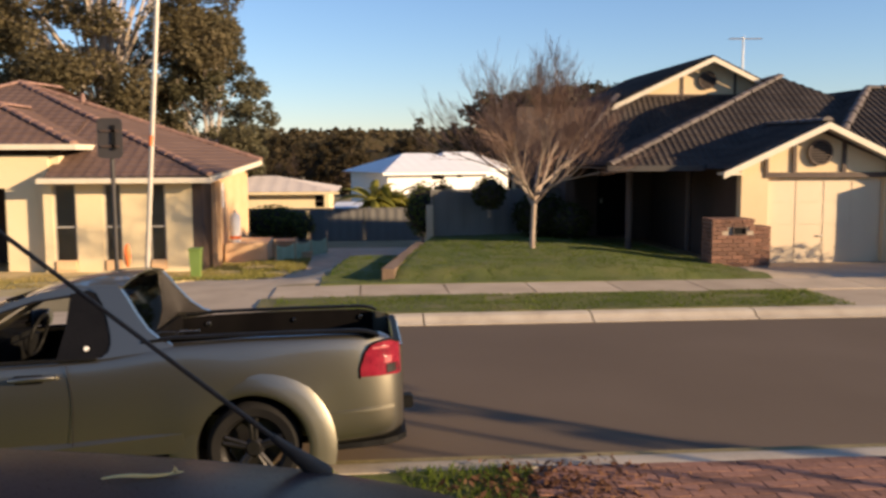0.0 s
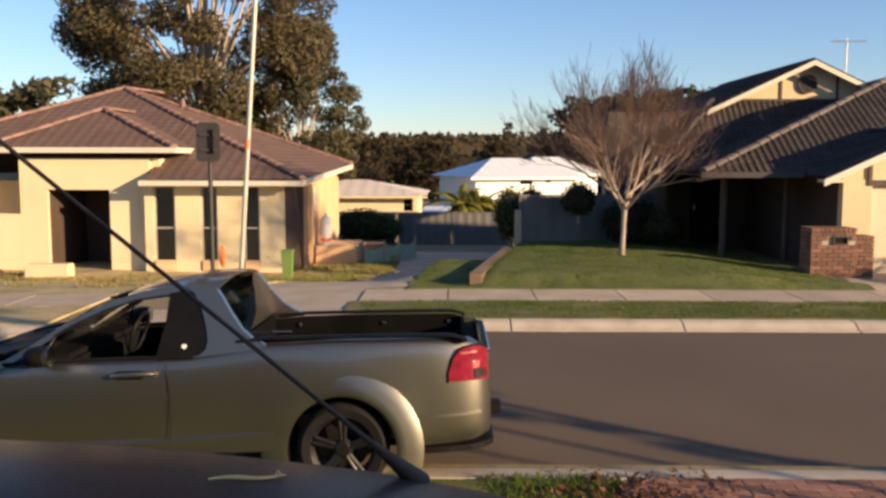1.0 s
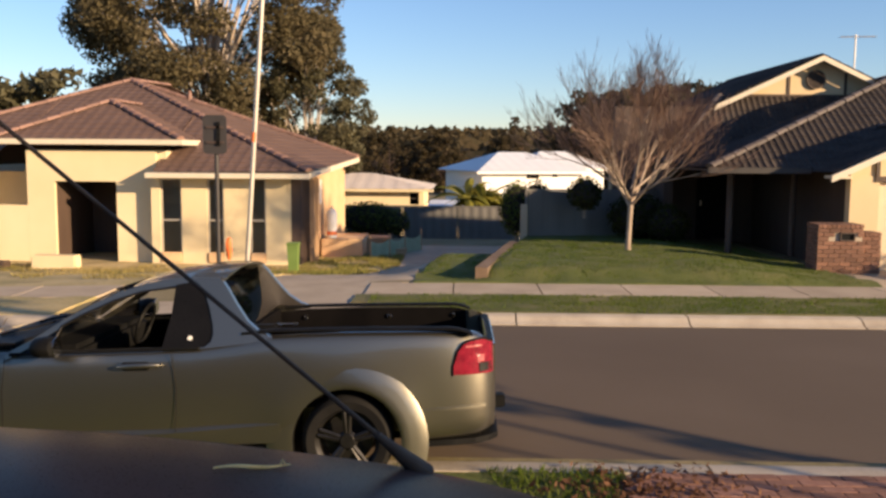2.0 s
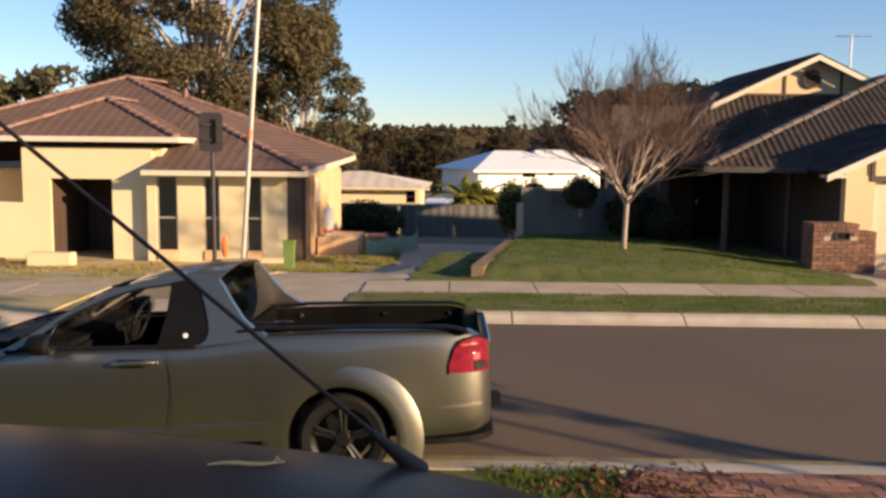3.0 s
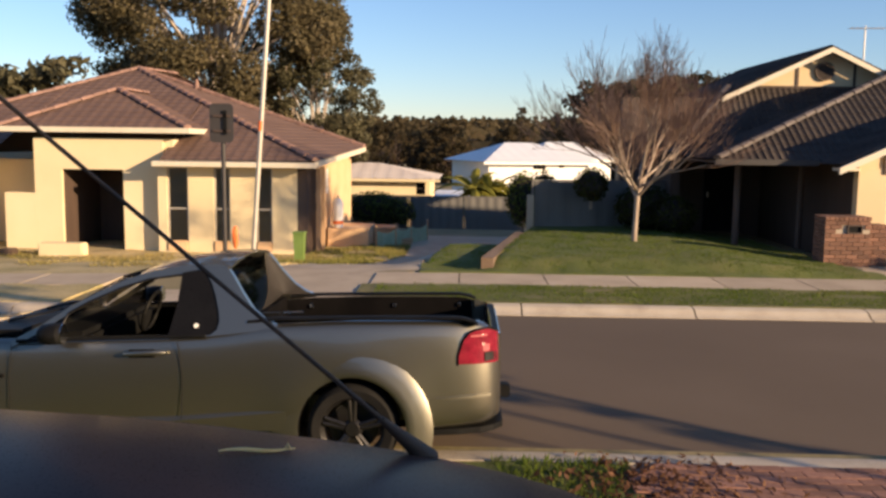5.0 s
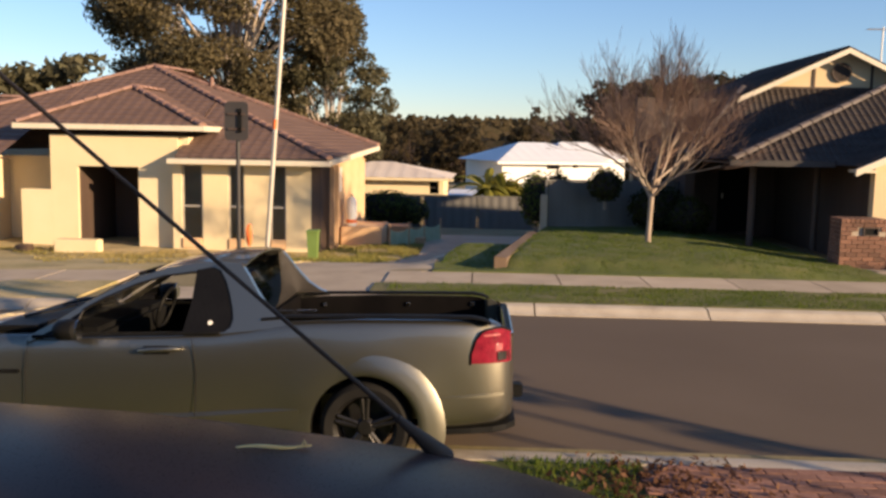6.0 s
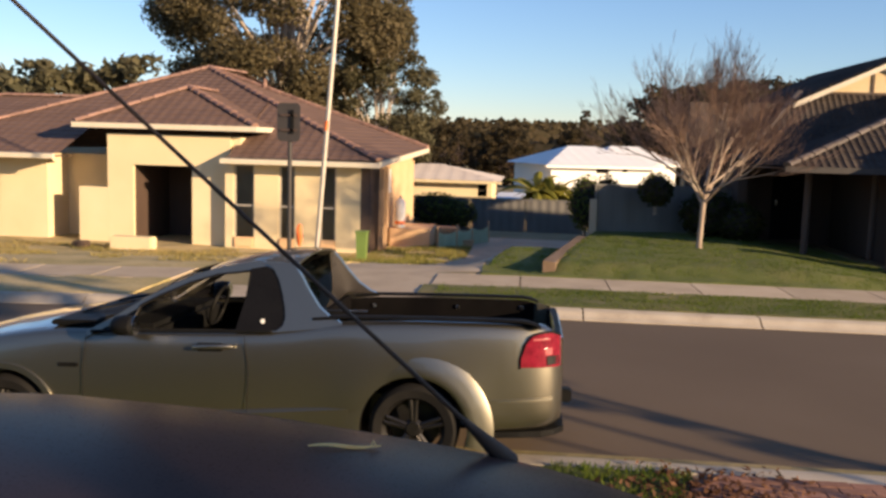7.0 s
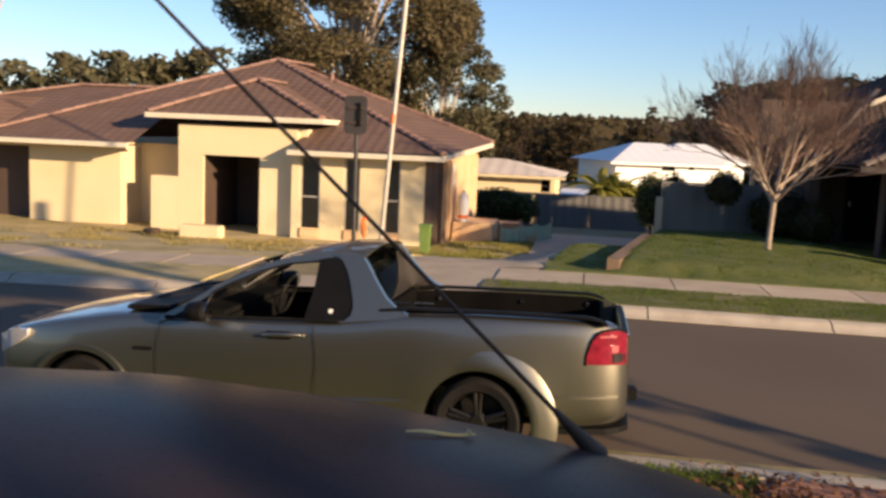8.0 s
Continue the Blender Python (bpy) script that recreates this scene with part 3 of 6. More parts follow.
    tile_plane(bm := bmesh.new(), [(-27, 31, E), l1, lk])
    part("wing_roof", bm, M_rooft, h)
    ridge_line(l1, lk, M_ridge, r3)
    ridge_line(lk, lr, M_ridge, r3)
    tile_plane(bm := bmesh.new(), [(-27, 17.9, E), (-17.0, 17.9, E), (-17.0, 21, E + 1.25), (-24, 21, E + 1.25)])
    part("wing_roof", bm, M_rooft, h)
    # gutters and soffits
    gb = bmesh.new()
    prism(gb, [(17.30, E - .10), (17.42, E - .12), (17.46, E + .04), (17.30, E + .02)], "x", -7.45, -3.12)
    part("gutter", gb, M_trim, h, "cream gutter")
    gb = bmesh.new()
    prism(gb, [(17.42, E - .12), (17.54, E - .14), (17.58, E + .02), (17.42, E + .0)], "x", -27, -12.2)
    part("gutter", gb, M_trim, h, "cream gutter")
    gb = bmesh.new()
    loft(gb, [[(x, y, z - .1), (x + .1, y, z - .1), (x + .1, y, z + .04), (x, y, z + .04)] for x, y, z in ((-3.2, 17.47, E + .02), (-2.5, 22.6, 2.14))], closed=True)
    part("gutter", gb, M_trim, h, "cream gutter")
    part("soffit", boxed(-7.4, -3.3, 17.4, 17.9, E - .08, E - .05), M_trim, h)
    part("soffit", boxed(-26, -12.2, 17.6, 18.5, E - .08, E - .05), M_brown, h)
    # vent pipes by the ridge
    vb = bmesh.new()
    tube(vb, [(-8.3, 24.3, 4.0), (-8.3, 24.3, 4.36)], [.1, .05], 10)
    part("roof_vent", vb, M_ridge, h, "short terracotta vent pipe on the roof")
    return h


cream_house()

# gas cylinder against the side wall
def gas_bottle(x, y, z, s=.78):
    t = thing("gas_bottle", (x, y, z), "tall white gas bottle with a red band by the side wall", "gas bottle")
    bm = bmesh.new()
    tube(bm, [(x, y, z), (x, y, z + .04), (x, y, z + .95 * s), (x, y, z + 1.05 * s), (x, y, z + 1.1 * s)], [.13, .15, .15, .10, .05], 16)
    part("body", bm, M_white, t, smooth=40)
    bm = bmesh.new()
    tube(bm, [(x, y, z + .1), (x, y, z + .2)], .154, 16)
    part("band", bm, M_orange, t)
    bm = bmesh.new()
    tube(bm, [(x, y, z + 1.1 * s), (x, y, z + 1.2 * s)], .035, 8)
    part("valve", bm, M_galv, t)


plinth = thing("plinth", (-2.95, 20.1, -.75), "low orange rendered plinth against the side wall", "plinth")
part("block", boxed(-3.2, -2.0, 19.75, 21.6, -.9, -.16, .02), M_obrick, plinth)
gas_bottle(-2.92, 20.0, -.157)

# ---------------------------------------------------------------- dark-roofed brick and render house
def tan_house():
    h = thing("house", (10, 15, 0), "tan rendered house with charcoal tiled gable roofs and an attached garage", "house")
    G = -0.34
    gy_ = 13.3
    # garage front with a door opening
    part("garage_wall", wall_x(9.2, 13.2, G - .3, 1.92, gy_, gy_ + .25, [(9.82, 12.56, G, 1.80)]), M_tan, h)
    # garage side coloured dark brown for the shade that falls on it
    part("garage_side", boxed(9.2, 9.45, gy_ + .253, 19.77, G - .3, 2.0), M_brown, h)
    part("side_pier", boxed(13.203, 13.6, 12.45, 13.55, G + .75, 1.9), M_tan, h, "tan rendered pier beside the garage door")
    part("pier_base", boxed(13.19, 13.62, 12.43, 13.56, G - .3, G + .747), M_brick, h, "brown brick pier base")
    # gable infill
    apex, el, er = (10.98, 2.98), (8.72, 1.98), (13.24, 1.98)
    bm = bmesh.new()
    prism(bm, [(9.2, 1.922), (13.2, 1.922), (13.2, 1.98), (10.98, 2.9), (9.2, 2.12)], "y", gy_ + .02, gy_ + .22)
    part("gable", bm, M_tan, h, "tan rendered gable")
    part("corner_return", boxed(8.75, 9.2, gy_ - .05, gy_ + .3, 1.86, 1.92), M_trim, h)
    door = part("garage_door", boxed(9.8, 12.58, gy_ + .14, gy_ + .18, G, 1.82), M_garage, h, "beige panelled garage door")
    pw = (2.74 - .10) / 4
    for r in range(4):
        for c in range(4):
            x0 = 9.87 + c * pw
            z0 = G + .05 + r * .51
            part("door_panel", boxed(x0, x0 + pw - .03, gy_ + .128, gy_ + .138, z0, z0 + .485, .004), M_garage, door)
    part("door_handle", boxed(11.05, 11.2, gy_ + .09, gy_ + .12, .45, .49, .01), M_galv, door)
    # timber strapping on the gable
    for x0, x1, z0, z1 in ((9.72, 12.66, 1.80, 1.915), (9.72, 9.80, 1.918, 2.33), (10.36, 10.45, 1.918, 2.6), (11.52, 11.61, 1.918, 2.6), (12.58, 12.66, 1.918, 2.2)):
        part("timber_strap", boxed(x0, x1, gy_ - .035, gy_ - .005 if z0 < 1.9 else gy_ + .016, z0, z1), M_brown, h, "dark brown timber strap")
    for s in (-1, 1):
        bm = bmesh.new()
        xa, xb = (9.72, 10.98) if s < 0 else (10.98, 12.66)
        za, zb = (2.28, 2.82) if s < 0 else (2.82, 2.12)
        loft(bm, [[(x, gy_ - .03, z), (x, gy_ + .016, z), (x, gy_ + .016, z + .07), (x, gy_ - .03, z + .07)] for x, z in ((xa, za), (xb, zb))], closed=True)
        part("timber_strap", bm, M_brown, h, "dark brown timber strap")
    def round_vent(x, y, z, r):
        bm = bmesh.new()
        tube(bm, [(x, y - .05, z), (x, y + .02, z)], r, 24)
        v = part("gable_vent", bm, M_black, h, "round dark louvred gable vent", smooth=30)
        bm = bmesh.new()
        ring = [[(x + (r + dr) * math.cos(a), y - .02 - dy, z + (r + dr) * math.sin(a)) for dr, dy in ((0.005, 0), (.05, 0), (.05, .06), (.005, .06))] for a in [k * math.tau / 24 for k in range(25)]]
        loft(bm, ring, closed=True, cap=False)
        part("ring", bm, M_brown, v)
        for k in range(-3, 4):
            hw = math.sqrt(max(0, r * r - (k * r / 4) ** 2)) * .95
            part("louvre", boxed(x - hw, x + hw, y - .07, y - .052, z + k * r / 4 - .012, z + k * r / 4 + .012), M_brown, v)
    round_vent(10.98, gy_, 2.36, 0.24)
    # garage gable roof
    roofs = []
    for poly in ([(8.70, 12.95, 1.97), (10.98, 12.95, 3.02), (10.98, 19, 3.02), (8.70, 19, 1.97)], [(13.26, 12.95, 1.97), (10.98, 12.95, 3.02), (10.98, 19, 3.02), (13.26, 19, 1.97)]):
        tile_plane(bm := bmesh.new(), poly)
        roofs.append(part("garage_roof", bm, M_roofd, h, "charcoal tiled garage roof"))
    ridge_line((10.98, 12.95, 3.02), (10.98, 17.5, 3.03), M_ridged, roofs[0])
    for xa, xb in ((8.62, 10.98), (13.34, 10.98)):
        bm = bmesh.new()
        loft(bm, [[(x, 12.86, z - .14), (x, 12.94, z - .14), (x, 12.94, z + .0), (x, 12.86, z + .0)] for x, z in ((xa, 1.93), (xb, 3.02))], closed=True)
        part("barge_board", bm, M_trim, h, "cream barge board")
    bm = bmesh.new()
    for xa, xb in ((8.72, 10.96), (13.24, 11.0)):
        loft(bm, [[(x, 12.945, z - .10), (x, 13.35, z - .10), (x, 13.35, z - .07), (x, 12.945, z - .07)] for x, z in ((xa, 1.97), (xb, 3.0))], closed=True)
    part("soffit", bm, M_trim, h)
    # main roof
    E = 2.04
    a, b, k1, k2 = (6.45, 14.3, E), (16.5, 14.3, E), (12.2, 18.0, 4.40), (13.0, 24, 4.40)
    first = None
    for poly in ([a, b, k1], [a, k1, k2, (6.45, 27.6, E)], [b, (18.5, 27.6, E), k2, k1]):
        tile_plane(bm := bmesh.new(), poly)
        o = part("main_roof", bm, M_roofd, h, "charcoal ribbed tile roof")
        first = first or o
    ridge_line(a, k1, M_ridged, first)
    ridge_line(k1, k2, M_ridged, first)
    # hip at the far end of the garage
    a, b, k1 = (11.8, 14.0, 2.5), (20.5, 14.0, 2.2), (14.15, 17.0, 4.02)
    for poly in ([(11.4, 13.6, 2.35), (20.5, 13.6, 2.3), (18.5, 17, 4.02), k1], [(11.4, 13.6, 2.35), k1, (14.15, 22, 4.02), (11.4, 22, 2.35)]):
        tile_plane(bm := bmesh.new(), poly)
        o = part("end_roof", bm, M_roofd, h)
    ridge_line((11.5, 13.7, 2.4), k1, M_ridged, o)
    ridge_line(k1, (18.5, 17, 4.04), M_ridged, o)
    part("end_wall", boxed(13.2, 20, 13.9, 14.2, G - .3, 2.3), M_tan, h)
    # upper gable behind
    Y = 20.0
    bm = bmesh.new()
    prism(bm, [(8.5, 3.75), (13.4, 3.75), (13.4, 3.95), (10.92, 5.06), (8.5, 3.95)], "y", Y, Y + .2)
    part("upper_gable", bm, M_tan, h, "cream upper gable")
    for xa, xb in ((7.95, 10.92), (13.9, 10.92)):
        bm = bmesh.new()
        loft(bm, [[(x, Y - .5, z - .15), (x, Y - .42, z - .15), (x, Y - .42, z - .01), (x, Y - .5, z - .01)] for x, z in ((xa, 3.74), (xb, 5.14))], closed=True)
        part("barge_board", bm, M_trim, h, "cream barge board")
        tile_plane(bm := bmesh.new(), [(xa, Y - .44, 3.76), (10.92, Y - .44, 5.16), (10.92, 28, 5.16), (xa, 28, 3.76)])
        part("upper_roof", bm, M_roofd, h)
    for x0, x1, z0, z1 in ((8.9, 13.2, 4.02, 4.08), (10.12, 10.19, 4.083, 4.7), (11.72, 11.79, 4.083, 4.7)):
        part("timber_strap", boxed(x0, x1, Y - .03, Y - .005, z0, z1), M_brown, h, "dark brown timber strap")
    round_vent(10.9, Y, 4.5, 0.22)
    tile_plane(bm := bmesh.new(), [(6.3, 18.2, 2.1), (13.5, 18.2, 2.1), (13.0, 20.0, 4.0), (8.2, 20.0, 4.0)])
    o = part("lower_roof", bm, M_roofd, h)
    tile_plane(bm := bmesh.new(), [(6.3, 18.2, 2.1), (8.2, 20.0, 4.0), (8.2, 27.6, 4.0), (6.3, 27.6, 2.1)])
    part("lower_roof", bm, M_roofd, h)
    ridge_line((6.3, 18.2, 2.1), (8.2, 20.0, 4.0), M_ridged, o)
    # porch: posts, beam, deep dark recess
    part("gutter", boxed(6.4, 8.7, 14.2, 14.32, E - .1, E + .03), M_signback, h, "dark gutter")
    # dark brown on posts, ceiling and walls paints in the porch's shade
    for x in (7.26, 8.75):
        bm = bmesh.new()
        tube(bm, [(x, 15.4, -.05), (x, 15.4, E - .05)], .08, 12)
        part("porch_post", bm, M_brown, h, "round porch post", smooth=40)
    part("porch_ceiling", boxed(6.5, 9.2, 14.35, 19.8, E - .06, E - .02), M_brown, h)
    part("porch_wall", boxed(5.2, 13.0, 19.78, 19.98, -.8, 3.7), M_brown, h, "porch wall coloured dark for its shade")
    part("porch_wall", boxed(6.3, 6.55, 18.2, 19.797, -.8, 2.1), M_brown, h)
    d = part("front_door", boxed(7.6, 8.5, 19.72, 19.795, -.05, 2.0, .01), M_black, h, "dark front door")
    part("handle", boxed(7.68, 7.72, 19.67, 19.72, .9, 1.05), M_galv, d)
    part("back_wall", boxed(6.4, 20, 27.6, 27.9, -2.2, 2.2), M_tan, h)
    part("far_side_wall", boxed(6.6, 6.85, 20.0, 27.597, -2.2, 2.1), M_tan, h)
    return h


tan_house()
ant = thing("tv_aerial", (12.4, 21, 4.4), "thin metal television aerial on a short mast", "aerial")
bm = bmesh.new()
tube(bm, [(12.4, 21, 4.3), (12.4, 21, 5.9)], .022, 8)
part("mast", bm, M_galv, ant)
bm = bmesh.new()
tube(bm, [(11.95, 21, 5.82), (13.0, 21, 5.84)], .014, 6)
part("boom", bm, M_galv, ant)
for i in range(9):
    bm = bmesh.new()
    x = 11.98 + i * .12
    tube(bm, [(x, 20.78 + .01 * i, 5.83), (x, 21.22 - .01 * i, 5.83)], .007, 5)
    part("element", bm, M_galv, ant)

# ---------------------------------------------------------------- brick letterbox pier
def brick_pier():
    t = thing("letterbox", (8.6, 12.6, -.1), "brown brick letterbox pier with a dark mail slot", "letterbox")
    z0 = height(8.5, 12.5) - 0.03
    bmesh_unit = boxed(-.5, .5, -.5, .5, -.5, .5)
    bmesh.ops.bevel(bmesh_unit, geom=bmesh_unit.edges[:], offset=.03, segments=1, affect='EDGES')
    me_ = bpy.data.meshes.new("brick")
    bmesh_unit.to_mesh(me_)
    bmesh_unit.free()
    me_.materials.append(M_brick)
    def brick(x, y, z, sx, sy, sz):
        o = new("brick", me_)
        o.parent = t
        o.matrix_parent_inverse = chain(t).inverted()
        o.matrix_basis = Matrix.Translation((x, y, z)) @ Matrix.Rotation(random.uniform(-.01, .01), 4, 'Z') @ Matrix.Diagonal((sx, sy, sz, 1))
    for X0, X1, Y0, Y1, n in ((8.10, 9.03, 12.15, 12.75, 12), (9.035, 9.46, 12.30, 12.80, 10)):
        c = .086
        part("core", boxed(X0 + .02, X1 - .02, Y0 + .02, Y1 - .02, z0 - .1, z0 + n * c - .01), M_mortar, t)
        for k in range(n):
            z = z0 + (k + .5) * c
            if k == n - 1:
                m = int((X1 - X0) / .085)
                for i in range(m):
                    w = (X1 - X0) / m
                    brick(X0 + (i + .5) * w, (Y0 + Y1) / 2, z, w - .01, Y1 - Y0 + .03, c - .01)
                continue
            for side in range(2):
                y = Y0 + .05 if side == 0 else Y1 - .05
                off = .115 * (k % 2)
                x = X0 - off
                while x < X1 - .01:
                    xa, xb = max(x, X0), min(x + .23, X1)
                    if xb - xa > .03 and not (side == 0 and X0 < 8.5 and 8 <= k < 10 and xb > 8.55 and xa < 8.85):
                        brick((xa + xb) / 2, y, z, xb - xa - .01, .11, c - .01)
                    x += .23
            for side in range(2):
                x = X0 + .05 if side == 0 else X1 - .05
                y = Y0 + .115 - .115 * (k % 2)
                while y < Y1 - .12:
                    ya, yb = max(y, Y0 + .105), min(y + .23, Y1 - .105)
                    if yb - ya > .03:
                        brick(x, (ya + yb) / 2, z, .11, yb - ya - .01, c - .01)
                    y += .23
    s = part("mail_slot", boxed(8.55, 8.85, 12.16, 12.2, z0 + .69, z0 + .86), M_black, t, "dark metal mail slot")
    fr = bmesh.new()
    for b_ in ((8.55, 8.85, .69, .71), (8.55, 8.85, .84, .86), (8.55, 8.57, .712, .838), (8.83, 8.85, .712, .838)):
        box(fr, b_[0], b_[1], 12.12, 12.157, z0 + b_[2], z0 + b_[3])
    part("frame", fr, M_brown, s)


brick_pier()

# ---------------------------------------------------------------- far white house, far cream house, fences
def far_house(x0, x1, y0, y1, zb, ze, zr, wall, roof, label, inset, windows):
    h = thing("house", ((x0 + x1) / 2, y0, zb), label, "house")
    part("wall", wall_x(x0 + .5, x1 - .5, zb, ze, y0 + .5, y0 + .75, windows), wall, h)
    part("wall", boxed(x0 + .5, x0 + .75, y0 + .753, y1 - .5, zb, ze), wall, h)
    part("wall", boxed(x1 - .75, x1 - .5, y0 + .753, y1 - .5, zb, ze), wall, h)
    part("wall", boxed(x0 + .753, x1 - .753, y1 - .75, y1 - .5, zb, ze), wall, h)
    for w in windows:
        p_ = part("window", boxed(w[0], w[1], y0 + .66, y0 + .68, w[2], w[3]), M_wglass, h)
        part("frame", boxed(w[0], w[1], y0 + .6, y0 + .65, (w[2] + w[3]) / 2 - .03, (w[2] + w[3]) / 2 + .03), M_dark, p_)
    # near-black sheet inside, painted as the unlit room
    part("room_shade", boxed(x0 + 1, x1 - 1, y0 + 2, y0 + 2.1, zb, ze - .1), M_dark, h)
    a, b, c, d = (x0, y0, ze), (x1, y0, ze), (x1, y1, ze), (x0, y1, ze)
    k1, k2 = (x0 + inset, (y0 + y1) / 2, zr), (x1 - inset, (y0 + y1) / 2, zr)
    for poly in ([a, b, k2, k1], [b, c, k2], [c, d, k1, k2], [d, a, k1]):
        tile_plane(bm := bmesh.new(), poly, pitch=.76, course=8, rise=.012, step=0.0)
        part("roof", bm, roof, h)
    part("gutter", boxed(x0 - .05, x1 + .05, y0 - .08, y0 + .02, ze - .14, ze), wall, h)
    return h


def turned(h, degrees):
    h.matrix_basis = h.matrix_basis @ Matrix.Rotation(radians(degrees), 4, 'Z')
    return h


wz = height(5, 52)
turned(far_house(1.66, 9.66, 51.5, 59.5, wz, 1.2, 2.42, M_white, M_whroof, "white house with a pale metal hip roof", 3.0, [(5.2, 6.1, .74, 1.1), (7.0, 7.4, .84, 1.04)]), 20)
turned(far_house(5.4, 11.6, 55.5, 62, wz, 1.35, 2.5, M_white, M_whroof, "white house wing with a pale metal roof", 2.0, []), 20)
far_house(-9.0, -0.65, 42, 50, height(-4, 44), 0.40, 1.15, M_render, M_pinkroof, "pale yellow house with a low pinkish tiled roof", 3.6, [(-1.9, -1.4, -.45, .2)])
shed = thing("shed", (.2, 39, height(.2, 39)), "low white open shed with a flat metal roof", "shed")
bm = bmesh.new()
prism(bm, [(38.0, -.30), (40.6, -.12), (40.6, -.07), (38.0, -.25)], "x", -.75, 1.2)
part("roof", bm, M_whroof, shed)
for x in (-.65, 1.1):
    for y in (38.2, 40.4):
        part("post", boxed(x - .05, x + .05, y - .05, y + .05, height(x, y) - .1, -.27), M_white, shed)


def panel_fence(name, pts, h, mat, label, top=0.05):
    t = thing(name, pts[0], label, "fence")
    for (x0, y0, z0), (x1, y1, z1) in zip(pts, pts[1:]):
        a, b = Vector((x0, y0, z0)), Vector((x1, y1, z1))
        d = b - a
        n = max(1, round(d.length / 2.4))
        side = Vector((-d.y, d.x, 0)).normalized() * .016
        for i in range(n):
            p, q = a + d * (i / n), a + d * ((i + 1) / n)
            bm = bmesh.new()
            m_ = 24
            rows_ = []
            for k in range(m_ + 1):
                c = p + (q - p) * (.02 + .96 * k / m_)
                off = side * (.5 if k % 4 in (0, 1) else -.5)
                rows_.append([tuple(c + off + Vector((0, 0, .02))), tuple(c + off + Vector((0, 0, h - .03))), tuple(c + off - side * .3 + Vector((0, 0, h - .03))), tuple(c + off - side * .3 + Vector((0, 0, .02)))])
            loft(bm, rows_, closed=True)
            part("panel", bm, mat, t)
            bm = bmesh.new()
            tube(bm, [tuple(p + Vector((0, 0, h))), tuple(q + Vector((0, 0, h)))], .035, 4)
            part("rail", bm, mat, t)
        for i in range(n + 1):
            p = a + d * (i / n)
            bm = bmesh.new()
            tube(bm, [tuple(p - Vector((0, 0, .2))), tuple(p + Vector((0, 0, h + .03)))], .045, 4)
            part("post", bm, mat, t)
    return t


panel_fence("fence", [(2.6, 18.0, 0.05), (5.4, 18.6, 0.05), (6.3, 18.9, 0.05)], 1.32, M_fence, "grey ribbed metal side fence with square posts")
panel_fence("fence", [(-14, 33.5, -1.62), (3.2, 33.5, -1.62)], 1.62, M_fence, "grey metal boundary fence behind the driveway")
gp = thing("gate_post", (2.58, 17.95, 0.05), "pale rendered gate post at the fence end", "post")
part("post", boxed(2.44, 2.62, 17.75, 17.93, 0.0, 1.0, .015), M_conc, gp)

# ---------------------------------------------------------------- the parked ute
def interp(tab, x):
    for (a, va), (b, vb) in zip(tab, tab[1:]):
        if x <= b:
            t = min(max((x - a) / (b - a), 0), 1)
            return va + (vb - va) * t
    return tab[-1][1]


def cut(ob, cutters):
    """Takes the cutters' solids out of ob's mesh."""
    for c in cutters:
        md = ob.modifiers.new("cut", 'BOOLEAN')
        md.operation, md.object, md.solver = 'DIFFERENCE', c, 'EXACT'
    me_ = bpy.data.meshes.new_from_object(ob.evaluated_get(bpy.context.evaluated_depsgraph_get()))
    ob.modifiers.clear()
    ob.data = me_
    for c in cutters:
        bpy.data.objects.remove(c)
    return ob


def wheel(parent, x, y, z, r, side):
    """A tyre with a five-double-spoke alloy rim; side -1 faces the camera's side of the street."""
    w = 0.22
    bm = bmesh.new()
    prof = [(r * .70, -w * .46), (r * .88, -w * .52), (r * .97, -w * .42), (r, -w * .28), (r, w * .28), (r * .97, w * .42), (r * .88, w * .52), (r * .70, w * .46)]
    loft(bm, [[(x + a * math.cos(t), y + b, z + a * math.sin(t)) for a, b in prof] for t in [k * math.tau / 48 for k in range(49)]], closed=True, cap=False)
    bmesh.ops.remove_doubles(bm, verts=bm.verts, dist=1e-4)
    wh = part("wheel", bm, M_tyre, parent, "black tyre on a dark alloy wheel", smooth=40)
    bm = bmesh.new()
    R = r * .715
    prof = [(R, -w * .47), (R * .95, -w * .50), (R * .90, -w * .40), (R * .86, w * .3), (R * .98, w * .46)]
    loft(bm, [[(x + a * math.cos(t), y + b * -side * -1, z + a * math.sin(t)) for a, b in prof] for t in [k * math.tau / 48 for k in range(49)]], cap=False)
    part("rim", bm, M_rim, wh, smooth=40)
    bm = bmesh.new()
    tube(bm, [(x, y + side * w * .30, z), (x, y + side * w * .42, z)], [.075, .05], 20)
    part("hub_cap", bm, M_rim, wh, smooth=40)
    for k in range(5):
        for d in (-.10, .10):
            t = k * math.tau / 5 + .3
            bm = bmesh.new()
            c0, c1 = t + d * 1.6, t + d
            p0 = Vector((x + .06 * math.cos(c0), y + side * w * .34, z + .06 * math.sin(c0)))
            p1 = Vector((x + R * .92 * math.cos(c1), y + side * w * .42, z + R * .92 * math.sin(c1)))
            tube(bm, [tuple(p0), tuple(p1)], [.02, .015], 6)
            part("spoke", bm, M_rim, wh)
    bm = bmesh.new()
    tube(bm, [(x, y - side * .02, z), (x, y - side * .05, z)], r * .55, 24)
    part("brake_disc", bm, M_rim, wh, smooth=30)
    return wh


